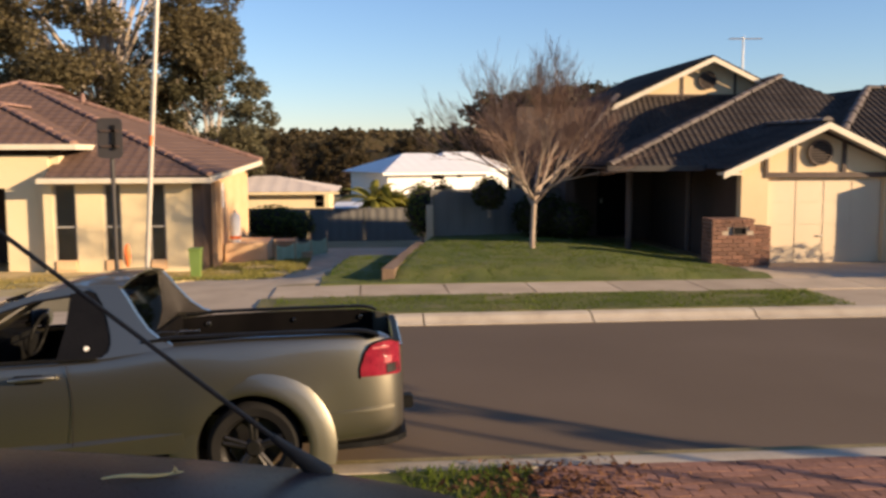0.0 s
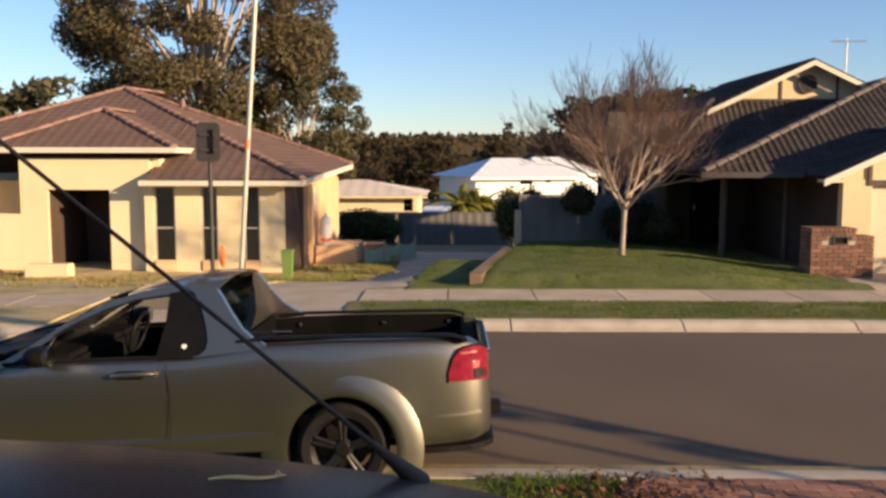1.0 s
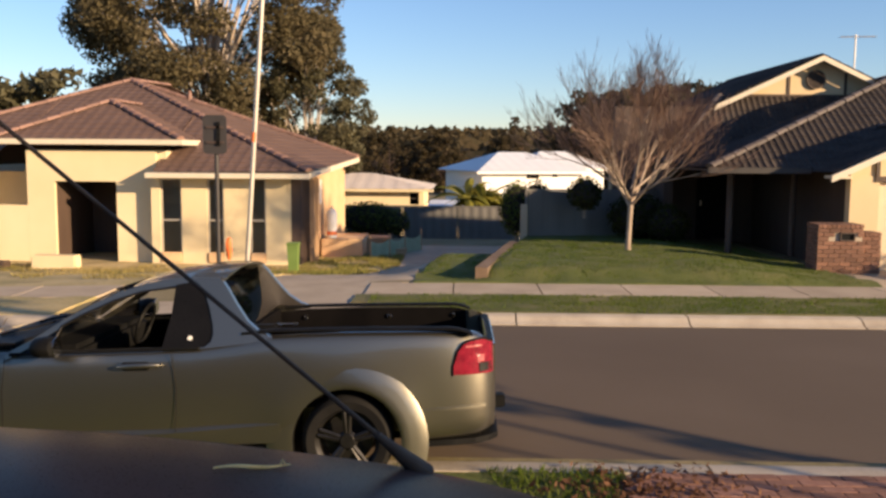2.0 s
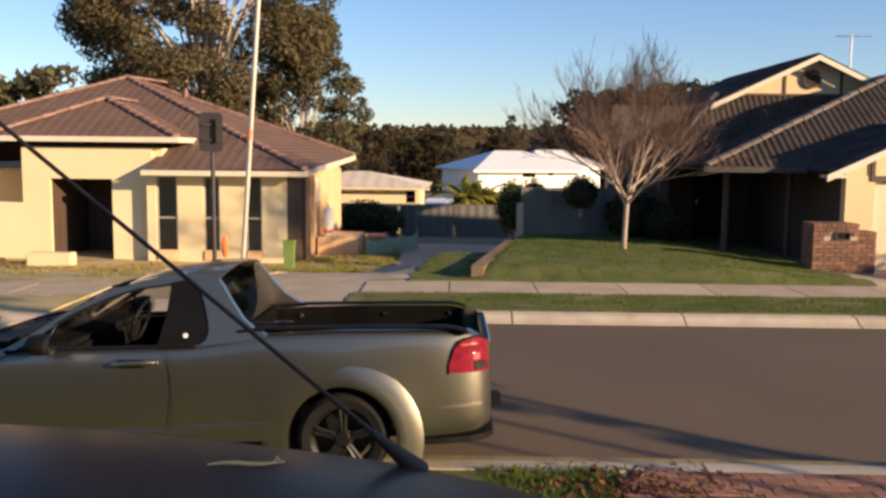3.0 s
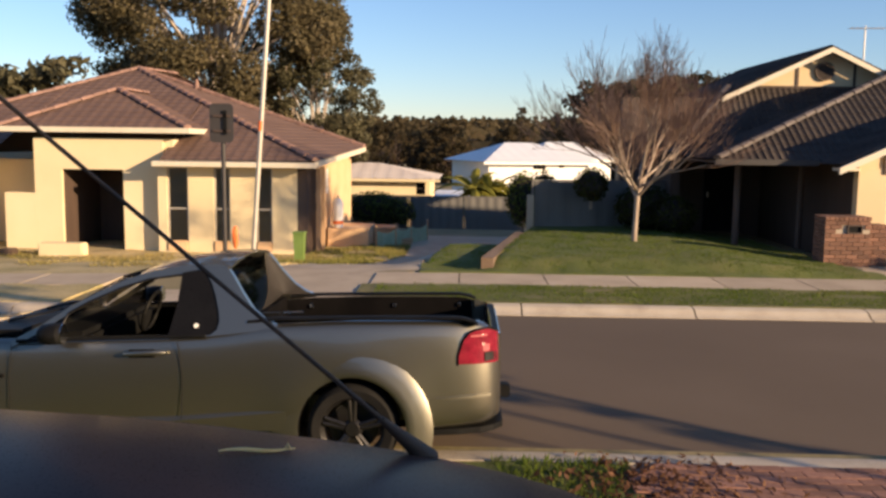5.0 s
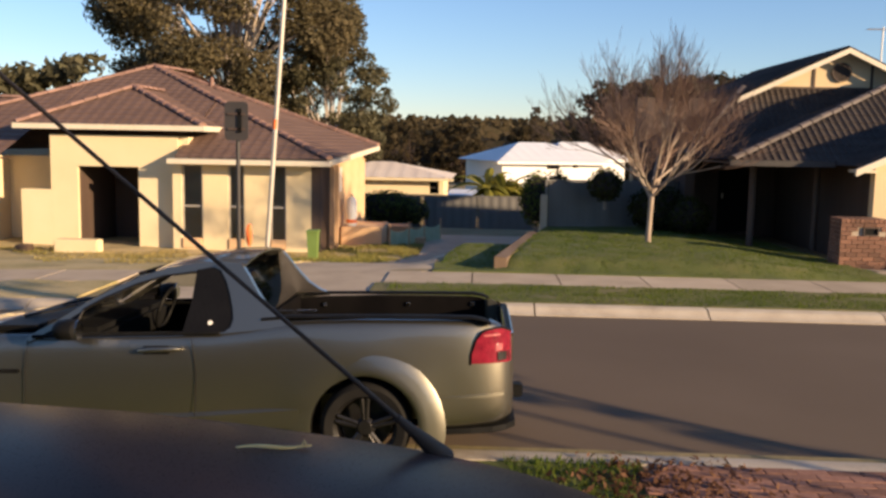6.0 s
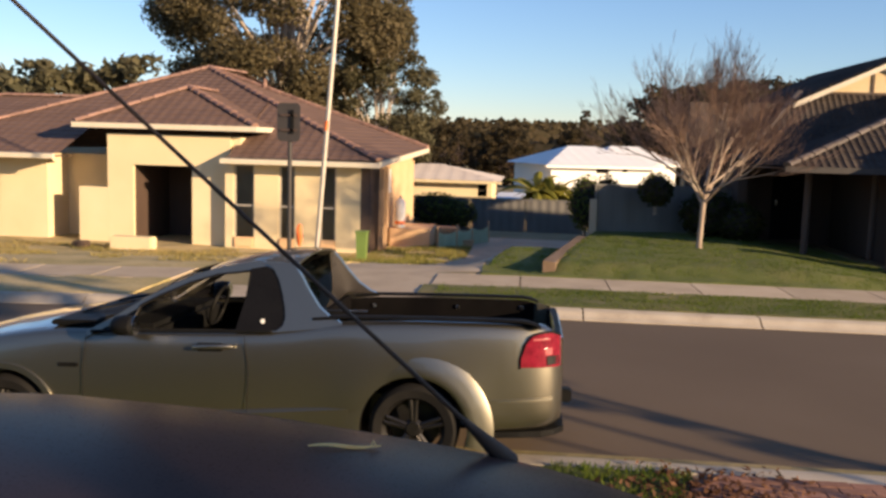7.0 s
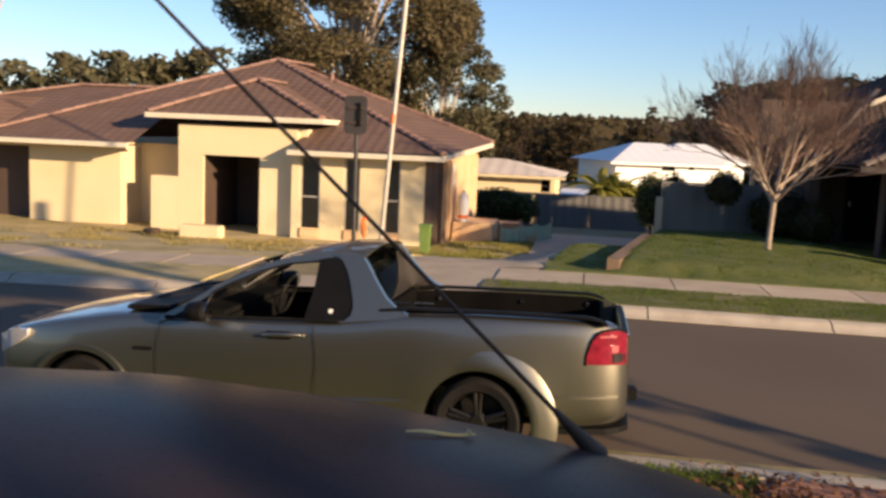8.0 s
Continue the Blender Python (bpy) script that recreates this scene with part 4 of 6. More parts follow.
def build_ute():
    u = thing("ute", (0, 0, 0), "olive-grey metallic two-door utility with an open black-lined tray", "car")
    W = 1.84          # overall width; the near side lies at y = 0
    C = W / 2
    def section(x, half, zt, zb, crown):
        """Half section from the underside over the flank to the centre line, mirrored."""
        h = [(0.0, zb), (half * .86, zb), (half * .955, zb + .05), (half * .985, zb + .16), (half * 1.0, zb + .30), (half * 1.005, zt - .28), (half * .995, zt - .12), (half * .972, zt - .04), (half * .94, zt - .005), (half * .90, zt + .004), (half * .5, zt + crown * .8), (0.0, zt + crown)]
        pts = [(x, C - a, b) for a, b in h] + [(x, C + a, b) for a, b in h[-2:0:-1]]
        return pts
    top = [(-4.02, .62), (-3.98, .74), (-3.85, .83), (-3.5, .91), (-3.1, .97), (-2.75, 1.02), (-2.3, 1.02), (-1.3, 1.03), (-.9, 1.05), (-.6, 1.10), (0, 1.115), (.6, 1.11), (.88, 1.10), (.98, 1.085), (1.04, 1.05), (1.10, .96)]
    bot = [(-4.02, .36), (-3.9, .28), (-3.4, .24), (-2.6, .25), (0, .28), (.7, .28), (1.0, .30), (1.14, .36)]
    half = [(-4.02, .40), (-3.98, .62), (-3.88, .76), (-3.6, .87), (-3.2, .905), (-2.6, .905), (-1.5, .91), (-.3, .92), (.2, .910), (.5, .89), (.75, .86), (.9, .83), (1.0, .79), (1.07, .73), (1.125, .63)]
    crown = [(-4.02, .02), (-3.5, .06), (-2.8, .06), (-2.2, .02), (1.1, .01)]
    xs = [-4.02, -4.0, -3.96, -3.88, -3.75, -3.55, -3.3, -3.1, -2.9, -2.7, -2.5, -2.2, -1.9, -1.5, -1.2, -.9, -.6, -.45, -.3, -.15, 0, .15, .3, .45, .6, .75, .88, .96, 1.02, 1.06, 1.10, 1.125]
    bm = bmesh.new()
    loft(bm, [section(x, interp(half, x), interp(top, x), interp(bot, x), interp(crown, x)) for x in xs], closed=True)
    # swollen rear arches and a crease towards the bumper
    for v in bm.verts:
        s = -1 if v.co.y < C else 1
        if abs(v.co.y - C) > .5:
            d = math.hypot(v.co.x, v.co.z - .34)
            v.co.y += s * .035 * math.exp(-((d - .44) / .12) ** 2)
            d = math.hypot(v.co.x + 3.1, v.co.z - .34)
            v.co.y += s * .02 * math.exp(-((d - .42) / .12) ** 2)
    for v in bm.verts:
        if v.co.x > -.7 and v.co.y > C + .5:
            v.co.z -= .04 * smooth01(.8, 1.0, v.co.z)
    body = part("body", bm, M_paint, u, smooth=55)
    sub = body.modifiers.new("round", 'SUBSURF')
    sub.levels = sub.render_levels = 1
    cutters = []
    for wx, r in ((-3.1, .395), (0.03, .40)):
        for y0, y1 in ((-.2, .45), (W - .45, W + .2)):
            bm = bmesh.new()
            tube(bm, [(wx, y0, .33), (wx, y1, .33)], r, 40)
            cutters.append(part("cutter", bm, M_black))
    cutters.append(part("cutter", boxed(-.78, .94, .15, W - .15, .56, 1.6), M_liner))
    cutters.append(part("cutter", boxed(.90, 1.04, .26, W - .26, .57, 1.6), M_liner))
    cutters.append(part("cutter", boxed(-2.25, -1.02, .12, W - .12, .50, 1.6), M_black))
    cut(body, cutters)
    body.data.polygons.foreach_set("use_smooth", [True] * len(body.data.polygons))
    body.data.set_sharp_from_angle(angle=radians(38))
    # wheel housings, arch flares, wheels
    for wx, r in ((-3.1, .395), (0.03, .40)):
        for s, yo in ((-1, -.005), (1, W + .005)):
            bm = bmesh.new()
            ring = []
            for k in range(25):
                t = math.pi * (k / 24) * 1.16 - .25
                prof = ((-.003, .03), (-.003, -.026), (.006, -.034), (.03, -.036), (.07, -.027), (.11, -.014), (.15, -.002), (.19, .02)) if wx > -1 else ((-.003, .02), (-.003, -.012), (.035, -.012), (.04, -.012), (.05, .02))
                lift = .15 + .75 * smooth01(-.7, .4, math.cos(t)) if wx > -1 else 1
                ring.append([(wx + (r + a) * math.cos(t), yo - s * (b * lift if b < 0 else b), .33 + (r + a) * math.sin(t)) for a, b in prof])
            loft(bm, ring, closed=True)
            part("arch_flare", bm, M_paint, u, smooth=60)
            bm = bmesh.new()
            loft(bm, [[(wx + (r - .004) * math.cos(t), y, .33 + (r - .004) * math.sin(t)) for y in (yo - s * .02, yo - s * .40)] for t in [math.pi * (k / 24) * 1.3 - .45 for k in range(25)]], cap=False)
            part("wheel_housing", bm, M_black, u, "black wheel housing")
            wheel(u, wx, yo - s * .12, .335, .335, s)
    # tray liner and rails
    liner = part("tray_floor", boxed(-.78, .94, .15, W - .15, .56, .58), M_liner, u, "black plastic tray liner")
    def rail_z(x, far):
        return interp([(-.9, 1.10), (-.52, 1.13), (.14, 1.13), (.8, 1.12), (.88, 1.108), (.94, 1.085), (.97, 1.06)], x) - (.045 if far else 0)
    rx = [-.79, -.5, -.1, .3, .6, .8, .86, .91, .95, .98, 1.01, 1.04, 1.06]
    for far, (ya, yb) in ((False, (.145, .17)), (True, (W - .17, W - .145))):
        b = bmesh.new()
        loft(b, [[(x, ya, .583), (x, yb, .583), (x, yb, rail_z(x, far) - .01), (x, ya, rail_z(x, far) - .01)] for x in [v for v in rx if v < .93]], closed=True)
        part("tray_side", b, M_liner, u, "black liner side with a rounded rear end")
        # black strip added for the shoulder's dark shading; it rolls down towards the tailgate
        yc = .105 if not far else W - .105
        b = bmesh.new()
        loft(b, [[(x, yc + .052 * math.cos(k * math.tau / 10), rail_z(x, far) + .012 + .015 * math.sin(k * math.tau / 10)) for k in range(10)] for x in ([-.72] + [v for v in rx[1:] if v < .96])], closed=True)
        part("shoulder_shade", b, M_black, u, "black rounded strip for the tray shoulder's shading", smooth=50)
    part("tray_front", boxed(-.79, -.75, .175, W - .175, .585, 1.09), M_liner, u)
    part("tailgate_liner", boxed(1.02, 1.055, .265, W - .265, .585, .99), M_liner, u)
    for k in range(9):
        part("rib", boxed(-.70, .9, .24 + k * .16, .30 + k * .16, .583, .60), M_liner, liner)
    part("tailgate_cap", boxed(1.042, 1.105, .265, W - .265, .985, 1.02, .012), M_black, u, "black tailgate cap")
    for x in (-.55, .2, .78):
        part("tie_down", boxed(x, x + .04, W - .19, W - .172, .98, 1.02, .006), M_chrome, u)
    # folded cover strut and catch at the front of the tray
    part("cover_clamp", boxed(-.70, -.52, .30, .40, 1.11, 1.15, .015), M_black, u, "black tray cover clamp")
    part("clamp_bar", boxed(-.52, -.36, .34, .37, 1.14, 1.155, .005), M_chrome, u, "short bright clamp bar")
    part("catch", boxed(-.60, -.56, .20, .23, 1.05, 1.09, .008), M_chrome, u)
    # cab: roof shell, pillars, glass
    def roof_z(x):
        return interp([(-2.38, 1.03), (-2.1, 1.20), (-1.75, 1.38), (-1.5, 1.465), (-1.25, 1.505), (-1.0, 1.512), (-.86, 1.508)], x)
    def inset(z):
        return .03 + (z - 1.02) * .42
    # roof skin
    rs = [-1.78, -1.7, -1.55, -1.4, -1.25, -1.1, -1.0, -.92, -.87]
    rings = []
    for x in rs:
        z = roof_z(x)
        yi = inset(z) + .015
        n = 10
        up = [(x, yi + (W - 2 * yi) * k / n, z + .05 * (1 - (2 * k / n - 1) ** 2)) for k in range(n + 1)]
        th = .045 if x < -.95 else (.03 if x < -.9 else .012)
        rings.append(up + [(a, b, c - th) for a, b, c in up[::-1]])
    bm = bmesh.new()
    loft(bm, rings, closed=True)
    part("roof", bm, M_paint, u, smooth=50)
    def beam(pts, wy, wz):
        b = bmesh.new()
        loft(b, [[(x - wz * .4, y, z - wz), (x + wz * .4, y + wy, z - wz), (x + wz * .4, y + wy, z + wz), (x - wz * .4, y, z + wz)] for x, y, z in pts], closed=True)
        return b
    for s in (0, 1):
        fy = (lambda y: y) if s == 0 else (lambda y: W - y)
        # windscreen pillar and roof rail as one arch
        b = bmesh.new()
        arch = [(-2.44, 1.0), (-2.25, 1.10), (-2.05, 1.225), (-1.85, 1.33), (-1.65, 1.415), (-1.45, 1.475), (-1.25, 1.51), (-1.05, 1.515), (-.90, 1.505)]
        loft(b, [[(x - .02, fy(inset(z) - .004), z - .045), (x - .02, fy(inset(z) + .06), z - .045), (x + .01, fy(inset(z) + .07), z + .02), (x + .0, fy(inset(z) + .018), z + .015)] for x, z in arch], closed=True)
        part("pillar", b, M_paint, u, smooth=50)
        # sail panel behind the doors, down to the tray
        outer = [(-1.16, 1.03), (-.98, 1.03), (-.50, 1.075), (-.50, 1.10), (-.58, 1.13), (-.68, 1.21), (-.77, 1.33), (-.84, 1.44), (-.89, 1.505), (-1.10, 1.512), (-1.05, 1.478), (-1.0, 1.40), (-.965, 1.308), (-.935, 1.2), (-.925, 1.13), (-.94, 1.075), (-.985, 1.04)]
        b = bmesh.new()
        v0 = [b.verts.new((x, fy(inset(z) - .006), z)) for x, z in outer]
        v1 = [b.verts.new((x, fy(inset(z) + .055), z)) for x, z in outer]
        for i in range(len(outer)):
            j = (i + 1) % len(outer)
            b.faces.new((v0[i], v0[j], v1[j], v1[i]))
        b.faces.new(v0)
        b.faces.new(v1)
        sp = part("sail_panel", b, M_paint, u)
        b = bmesh.new()
        inn = [(x * .985 - .012, 1.09 + (z - 1.09) * .94) for x, z in outer[3:9]] + [(-1.0, 1.36), (-.97, 1.12)]
        v0 = [b.verts.new((x, fy(inset(z) + .057), z)) for x, z in inn]
        v1 = [b.verts.new((x, fy(inset(z) + .066), z)) for x, z in inn]
        for i in range(len(inn)):
            j = (i + 1) % len(inn)
            b.faces.new((v0[i], v0[j], v1[j], v1[i]))
        b.faces.new(v0)
        b.faces.new(v1)
        part("sail_liner", b, M_signback, sp, "dark inner lining")
        # quarter glass, dark
        q = [(-1.298, 1.03), (-1.249, 1.24), (-1.228, 1.475), (-1.11, 1.495), (-1.045, 1.47), (-.995, 1.39), (-.96, 1.308), (-.93, 1.2), (-.92, 1.13), (-.935, 1.07), (-.985, 1.036)]
        b = bmesh.new()
        v0 = [b.verts.new((x, fy(inset(z) + .004), z)) for x, z in q]
        v1 = [b.verts.new((x, fy(inset(z) + .012), z)) for x, z in q]
        b.faces.new(v0)
        b.faces.new(v1)
        for i in range(len(q)):
            j = (i + 1) % len(q)
            b.faces.new((v0[i], v0[j], v1[j], v1[i]))
        qp = part("quarter_panel", b, M_qglass, u, "dark tinted quarter window")
        b = bmesh.new()
        yq = inset(1.104)
        tube(b, [(-1.094, fy(yq + .004), 1.104), (-1.094, fy(yq - .008), 1.104)], .017, 16)
        part("white_dot", b, M_white, qp, "small round white dot")
        # door: skin seam, window frame, handle, mirror
        for pts in ([(-2.47, .42), (-2.46, .75), (-2.43, .99)], [(-1.21, .42), (-1.19, .75), (-1.22, 1.0)]):
            b = bmesh.new()
            tube(b, [(x, fy(-.004 if z < .8 else .008), z) for x, z in pts], .0028, 5)
            part("door_seam", b, M_black, u)
        b = bmesh.new()
        tube(b, [(x, fy(.022), z) for x, z in ((-2.40, 1.012), (-1.8, 1.025), (-1.02, 1.035))], .014, 6)
        part("belt_moulding", b, M_black, u)
        hd = bmesh.new()
        tube(hd, [(-1.60, fy(-.02), .915), (-1.52, fy(-.045), .925), (-1.36, fy(-.045), .93), (-1.30, fy(-.015), .925)], [.015, .02, .018, .012], 8)
        part("door_handle", hd, M_paint, u, smooth=50)
        part("handle_cup", boxed(-1.58, -1.38, *sorted((fy(-.012), fy(.02))), .885, .945, .01), M_black, u)
        m_ = bmesh.new()
        rings_ = []
        for t, r_ in ((-2.16, .04), (-2.13, .085), (-2.06, .10), (-2.0, .095), (-1.985, .07)):
            rings_.append([(t, fy(-.13) + r_ * 1.15 * math.cos(a), 1.09 + r_ * .78 * math.sin(a)) for a in [k * math.tau / 12 for k in range(12)]])
        loft(m_, rings_, closed=True)
        mir = part("mirror", m_, M_black, u, "dark door mirror", smooth=50)
        b = bmesh.new()
        tube(b, [(-2.12, fy(.03), 1.05), (-2.08, fy(-.08), 1.07)], [.035, .03], 8)
        part("stalk", b, M_black, mir)
        g_ = bmesh.new()
        tube(g_, [(-1.984, fy(-.13), 1.09), (-1.98, fy(-.13), 1.09)], .07, 16)
        part("mirror_glass", g_, M_chrome, mir)
        # front corner glass of the door; the main pane is wound down
        gq = [(-2.36, 1.015), (-2.08, 1.02), (-2.05, 1.18), (-2.2, 1.11)]
        b = bmesh.new()
        b.faces.new([b.verts.new((x, fy(inset(z) + .03), z)) for x, z in gq])
        wd = part("corner_window", b, M_tint, u, "dark corner glass of the open door window")
        wd.visible_shadow = False
        b = bmesh.new()
        tube(b, [(x, fy(inset(z) + .012), z) for x, z in ((-2.095, 1.03), (-2.085, 1.12), (-2.05, 1.20), (-1.91, 1.275), (-1.68, 1.372), (-1.474, 1.432), (-1.24, 1.458))], .009, 6)
        part("window_trim", b, M_rim, u, "thin window trim")
        # side skirt crease and lower black sill
        b = bmesh.new()
        loft(b, [[(x, fy(-.006), .34), (x, fy(.03), .33), (x, fy(.03), zs + .03), (x, fy(-.014), zs)] for x, zs in ((-2.66, .40), (-1.3, .42), (-.8, .455), (-.45, .48))], closed=True)
        part("sill_skirt", b, M_paint, u, smooth=40)
    # windscreen and rear glass
    for nm, a, b2 in (("windscreen", (-2.42, 1.03), (-1.76, 1.38)), ("rear_window", (-.78, 1.10), (-.90, 1.46))):
        b = bmesh.new()
        (xa, za), (xb, zb) = a, b2
        ra = [(xa - (.12 if nm == "windscreen" else 0) * (1 - (2 * k / 8 - 1) ** 2), inset(za) + .06 + (W - 2 * inset(za) - .12) * k / 8, za) for k in range(9)]
        rb = [(xb - (.06 if nm == "windscreen" else 0) * (1 - (2 * k / 8 - 1) ** 2), inset(zb) + .05 + (W - 2 * inset(zb) - .10) * k / 8, zb + .03) for k in range(9)]
        loft(b, [ra, rb], cap=False)
        g_ = part(nm, b, M_glass, u, smooth=60)
        g_.visible_shadow = False
    part("cab_back", boxed(-.84, -.795, .12, W - .12, .6, 1.11), M_black, u, "black rear cab panel")
    part("cowl", boxed(-2.78, -2.42, .14, W - .14, 1.035, 1.075, .012), M_black, u, "black cowl under the windscreen")
    for y in (.5, 1.15):
        b = bmesh.new()
        tube(b, [(-2.7, y, 1.085), (-2.55, y + .2, 1.10), (-2.48, y + .45, 1.11)], .01, 5)
        part("wiper", b, M_black, u)
    # interior linings, dash, seats, steering wheel
    part("headliner", boxed(-1.70, -.93, .29, W - .29, 1.44, 1.452), M_liner, u, "dark headlining")
    for y0, y1 in ((.122, .15), (W - .15, W - .122)):
        part("door_liner", boxed(-2.245, -1.025, y0, y1, .51, 1.0, .01), M_liner, u, "dark door lining")
    part("cabin_floor", boxed(-2.245, -1.025, .155, W - .155, .502, .53), M_liner, u)
    part("cabin_back", boxed(-1.05, -1.03, .155, W - .155, .535, 1.05), M_liner, u, "dark lining behind the seats")
    part("firewall", boxed(-2.247, -2.235, .155, W - .155, .535, 1.0), M_liner, u)
    part("dashboard", boxed(-2.3, -1.95, .16, W - .16, .8, 1.05, .04), M_black, u)
    for y in (.47, 1.37):
        s_ = part("seat", boxed(-1.75, -1.25, y - .24, y + .24, .55, .75, .05), M_liner, u, "dark cloth seat")
        b = bmesh.new()
        loft(b, [[(-1.30 + dx, y - w, z), (-1.16 + dx, y - w, z), (-1.16 + dx, y + w, z), (-1.30 + dx, y + w, z)] for dx, w, z in ((-.06, .23, .72), (0, .24, .95), (.07, .20, 1.16))], closed=True)
        part("backrest", b, M_liner, s_)
        part("headrest", boxed(-1.22, -1.12, y - .13, y + .13, 1.17, 1.36, .04), M_liner, s_)
    b = bmesh.new()
    ring = [(-1.88 + .06 * math.sin(t), 1.37 + .18 * math.cos(t), 1.02 + .17 * math.sin(t)) for t in [k * math.tau / 20 for k in range(21)]]
    tube(b, ring, .016, 6)
    part("steering_wheel", b, M_black, u)
    # tail light, wrapping round the corner
    for s in (0, 1):
        fy = (lambda y: y) if s == 0 else (lambda y: W - y)
        def tl(x):
            return fy(C - interp(half, x) - .012)
        b = bmesh.new()
        xs_ = [.81, .85, .89, .93, .98, 1.03, 1.07, 1.10]
        drop = .04 * s
        zl = [(.81, .80 - drop), (1.10, .79 - drop)]
        zu = [(.81, .86 - drop), (.84, .96 - drop), (.89, 1.02 - drop), (.94, 1.04 - drop), (1.03, 1.045 - drop), (1.10, 1.01 - drop)]
        loft(b, [[(x, tl(x), interp(zl, x)), (x, tl(x) + (fy(.03) - fy(0)), interp(zl, x)), (x, tl(x) + (fy(.03) - fy(0)), interp(zu, x)), (x, tl(x), interp(zu, x))] for x in xs_], closed=True)
        t_ = part("tail_light", b, M_red, u, "red wrap-round tail light", smooth=60)
        # clear reversing lens towards the rear edge, dark lower bowl, pale upper strip
        for nm, mt, zz0, zz1, xx in (("clear_lens", M_pink, .885, .935, (.985, 1.0, 1.02, 1.035)), ("dark_lens", M_rim, .81, .875, (1.0, 1.03, 1.06, 1.085)), ("upper_strip", M_pink, .995, 1.008, (.90, .94, .98, 1.02))):
            b = bmesh.new()
            loft(b, [[(x, tl(x) - (fy(.004) - fy(0)), zz0 - drop), (x, tl(x) + (fy(.006) - fy(0)), zz0 - drop), (x, tl(x) + (fy(.006) - fy(0)), zz1 - drop), (x, tl(x) - (fy(.004) - fy(0)), zz1 - drop)] for x in xx], closed=True)
            part(nm, b, mt, t_, smooth=40)
        b = bmesh.new()
        loft(b, [[(x, tl(x) + (fy(.004) - fy(0)), interp(zu, x) + .0), (x, tl(x) + (fy(.02) - fy(0)), interp(zu, x)), (x, tl(x) + (fy(.02) - fy(0)), interp(zu, x) + .014), (x, tl(x) + (fy(.002) - fy(0)), interp(zu, x) + .012)] for x in xs_], closed=True)
        part("gasket", b, M_black, t_)
        b = bmesh.new()
        loft(b, [[(x - .014, tl(x) + (fy(.002) - fy(0)), z) , (x, tl(x) + (fy(-.003) - fy(0)), z), (x, tl(x) + (fy(.02) - fy(0)), z)] for x, z in ((.807, .79), (.81, .86), (.84, .96), (.89, 1.025))], closed=True)
        part("gasket", b, M_black, t_)
        # head light
        b = bmesh.new()
        loft(b, [[(x, fy(C - interp(half, x) - .004), z0), (x, fy(C - interp(half, x) - .004), z1), (x, fy(C - interp(half, x) + .1), z1 + .01), (x, fy(C - interp(half, x) + .1), z0)] for x, z0, z1 in ((-3.58, .80, .85), (-3.75, .70, .84), (-3.9, .63, .78), (-3.99, .62, .70))], closed=True)
        part("head_light", b, M_lens, u, "clear swept-back head light", smooth=60)
        # front guard vent
        part("guard_vent", boxed(-2.66, -2.50, *sorted((fy(-.006), fy(.03))), .745, .775, .006), M_black, u)
    # tailgate, bumper lip, tow ball
    part("tailgate", boxed(1.06, 1.118, .30, W - .30, .62, 1.0, .02), M_paint, u)
    b = bmesh.new()
    loft(b, [[(x, C - interp(half, x) - .008, z), (x, C - interp(half, x) - .008, z + .02), (x, C - interp(half, x) + .03, z + .03), (x, C - interp(half, x) + .03, z)] for x, z in ((.44, .535), (.7, .54), (.9, .545), (1.04, .545))], closed=True)
    part("bumper_crease", b, M_paint, u, smooth=40)
    b = bmesh.new()
    loft(b, [[(x, C - interp(half, x) + .08, .26), (x, C - interp(half, x) + .10, .25), (x, C + interp(half, x) - .10, .25), (x, C + interp(half, x) - .08, .26), (x, C + interp(half, x) - .08, .30), (x, C - interp(half, x) + .08, .30)] for x in (.5, .8, .96, 1.06, 1.13)], closed=True)
    part("lower_bumper", b, M_black, u, "black lower bumper")
    part("tow_bar", boxed(1.10, 1.20, C - .33, C - .20, .42, .52, .012), M_black, u, "black tow bar")
    b = bmesh.new()
    tube(b, [(-2.5, .3, .30), (1.0, .3, .30)], .03, 6)
    part("exhaust", b, M_black, u)
    part("grille", boxed(-4.035, -4.0, .45, W - .45, .45, .62, .02), M_black, u)
    # local origin under the rear wheel; slight nose-down stance on the sloping road
    u.matrix_basis = Matrix.Translation((0, 0, -.07)) @ Matrix.Rotation(-.03, 4, 'Y') @ Matrix.Rotation(-.03, 4, 'X')
    return u


build_ute()

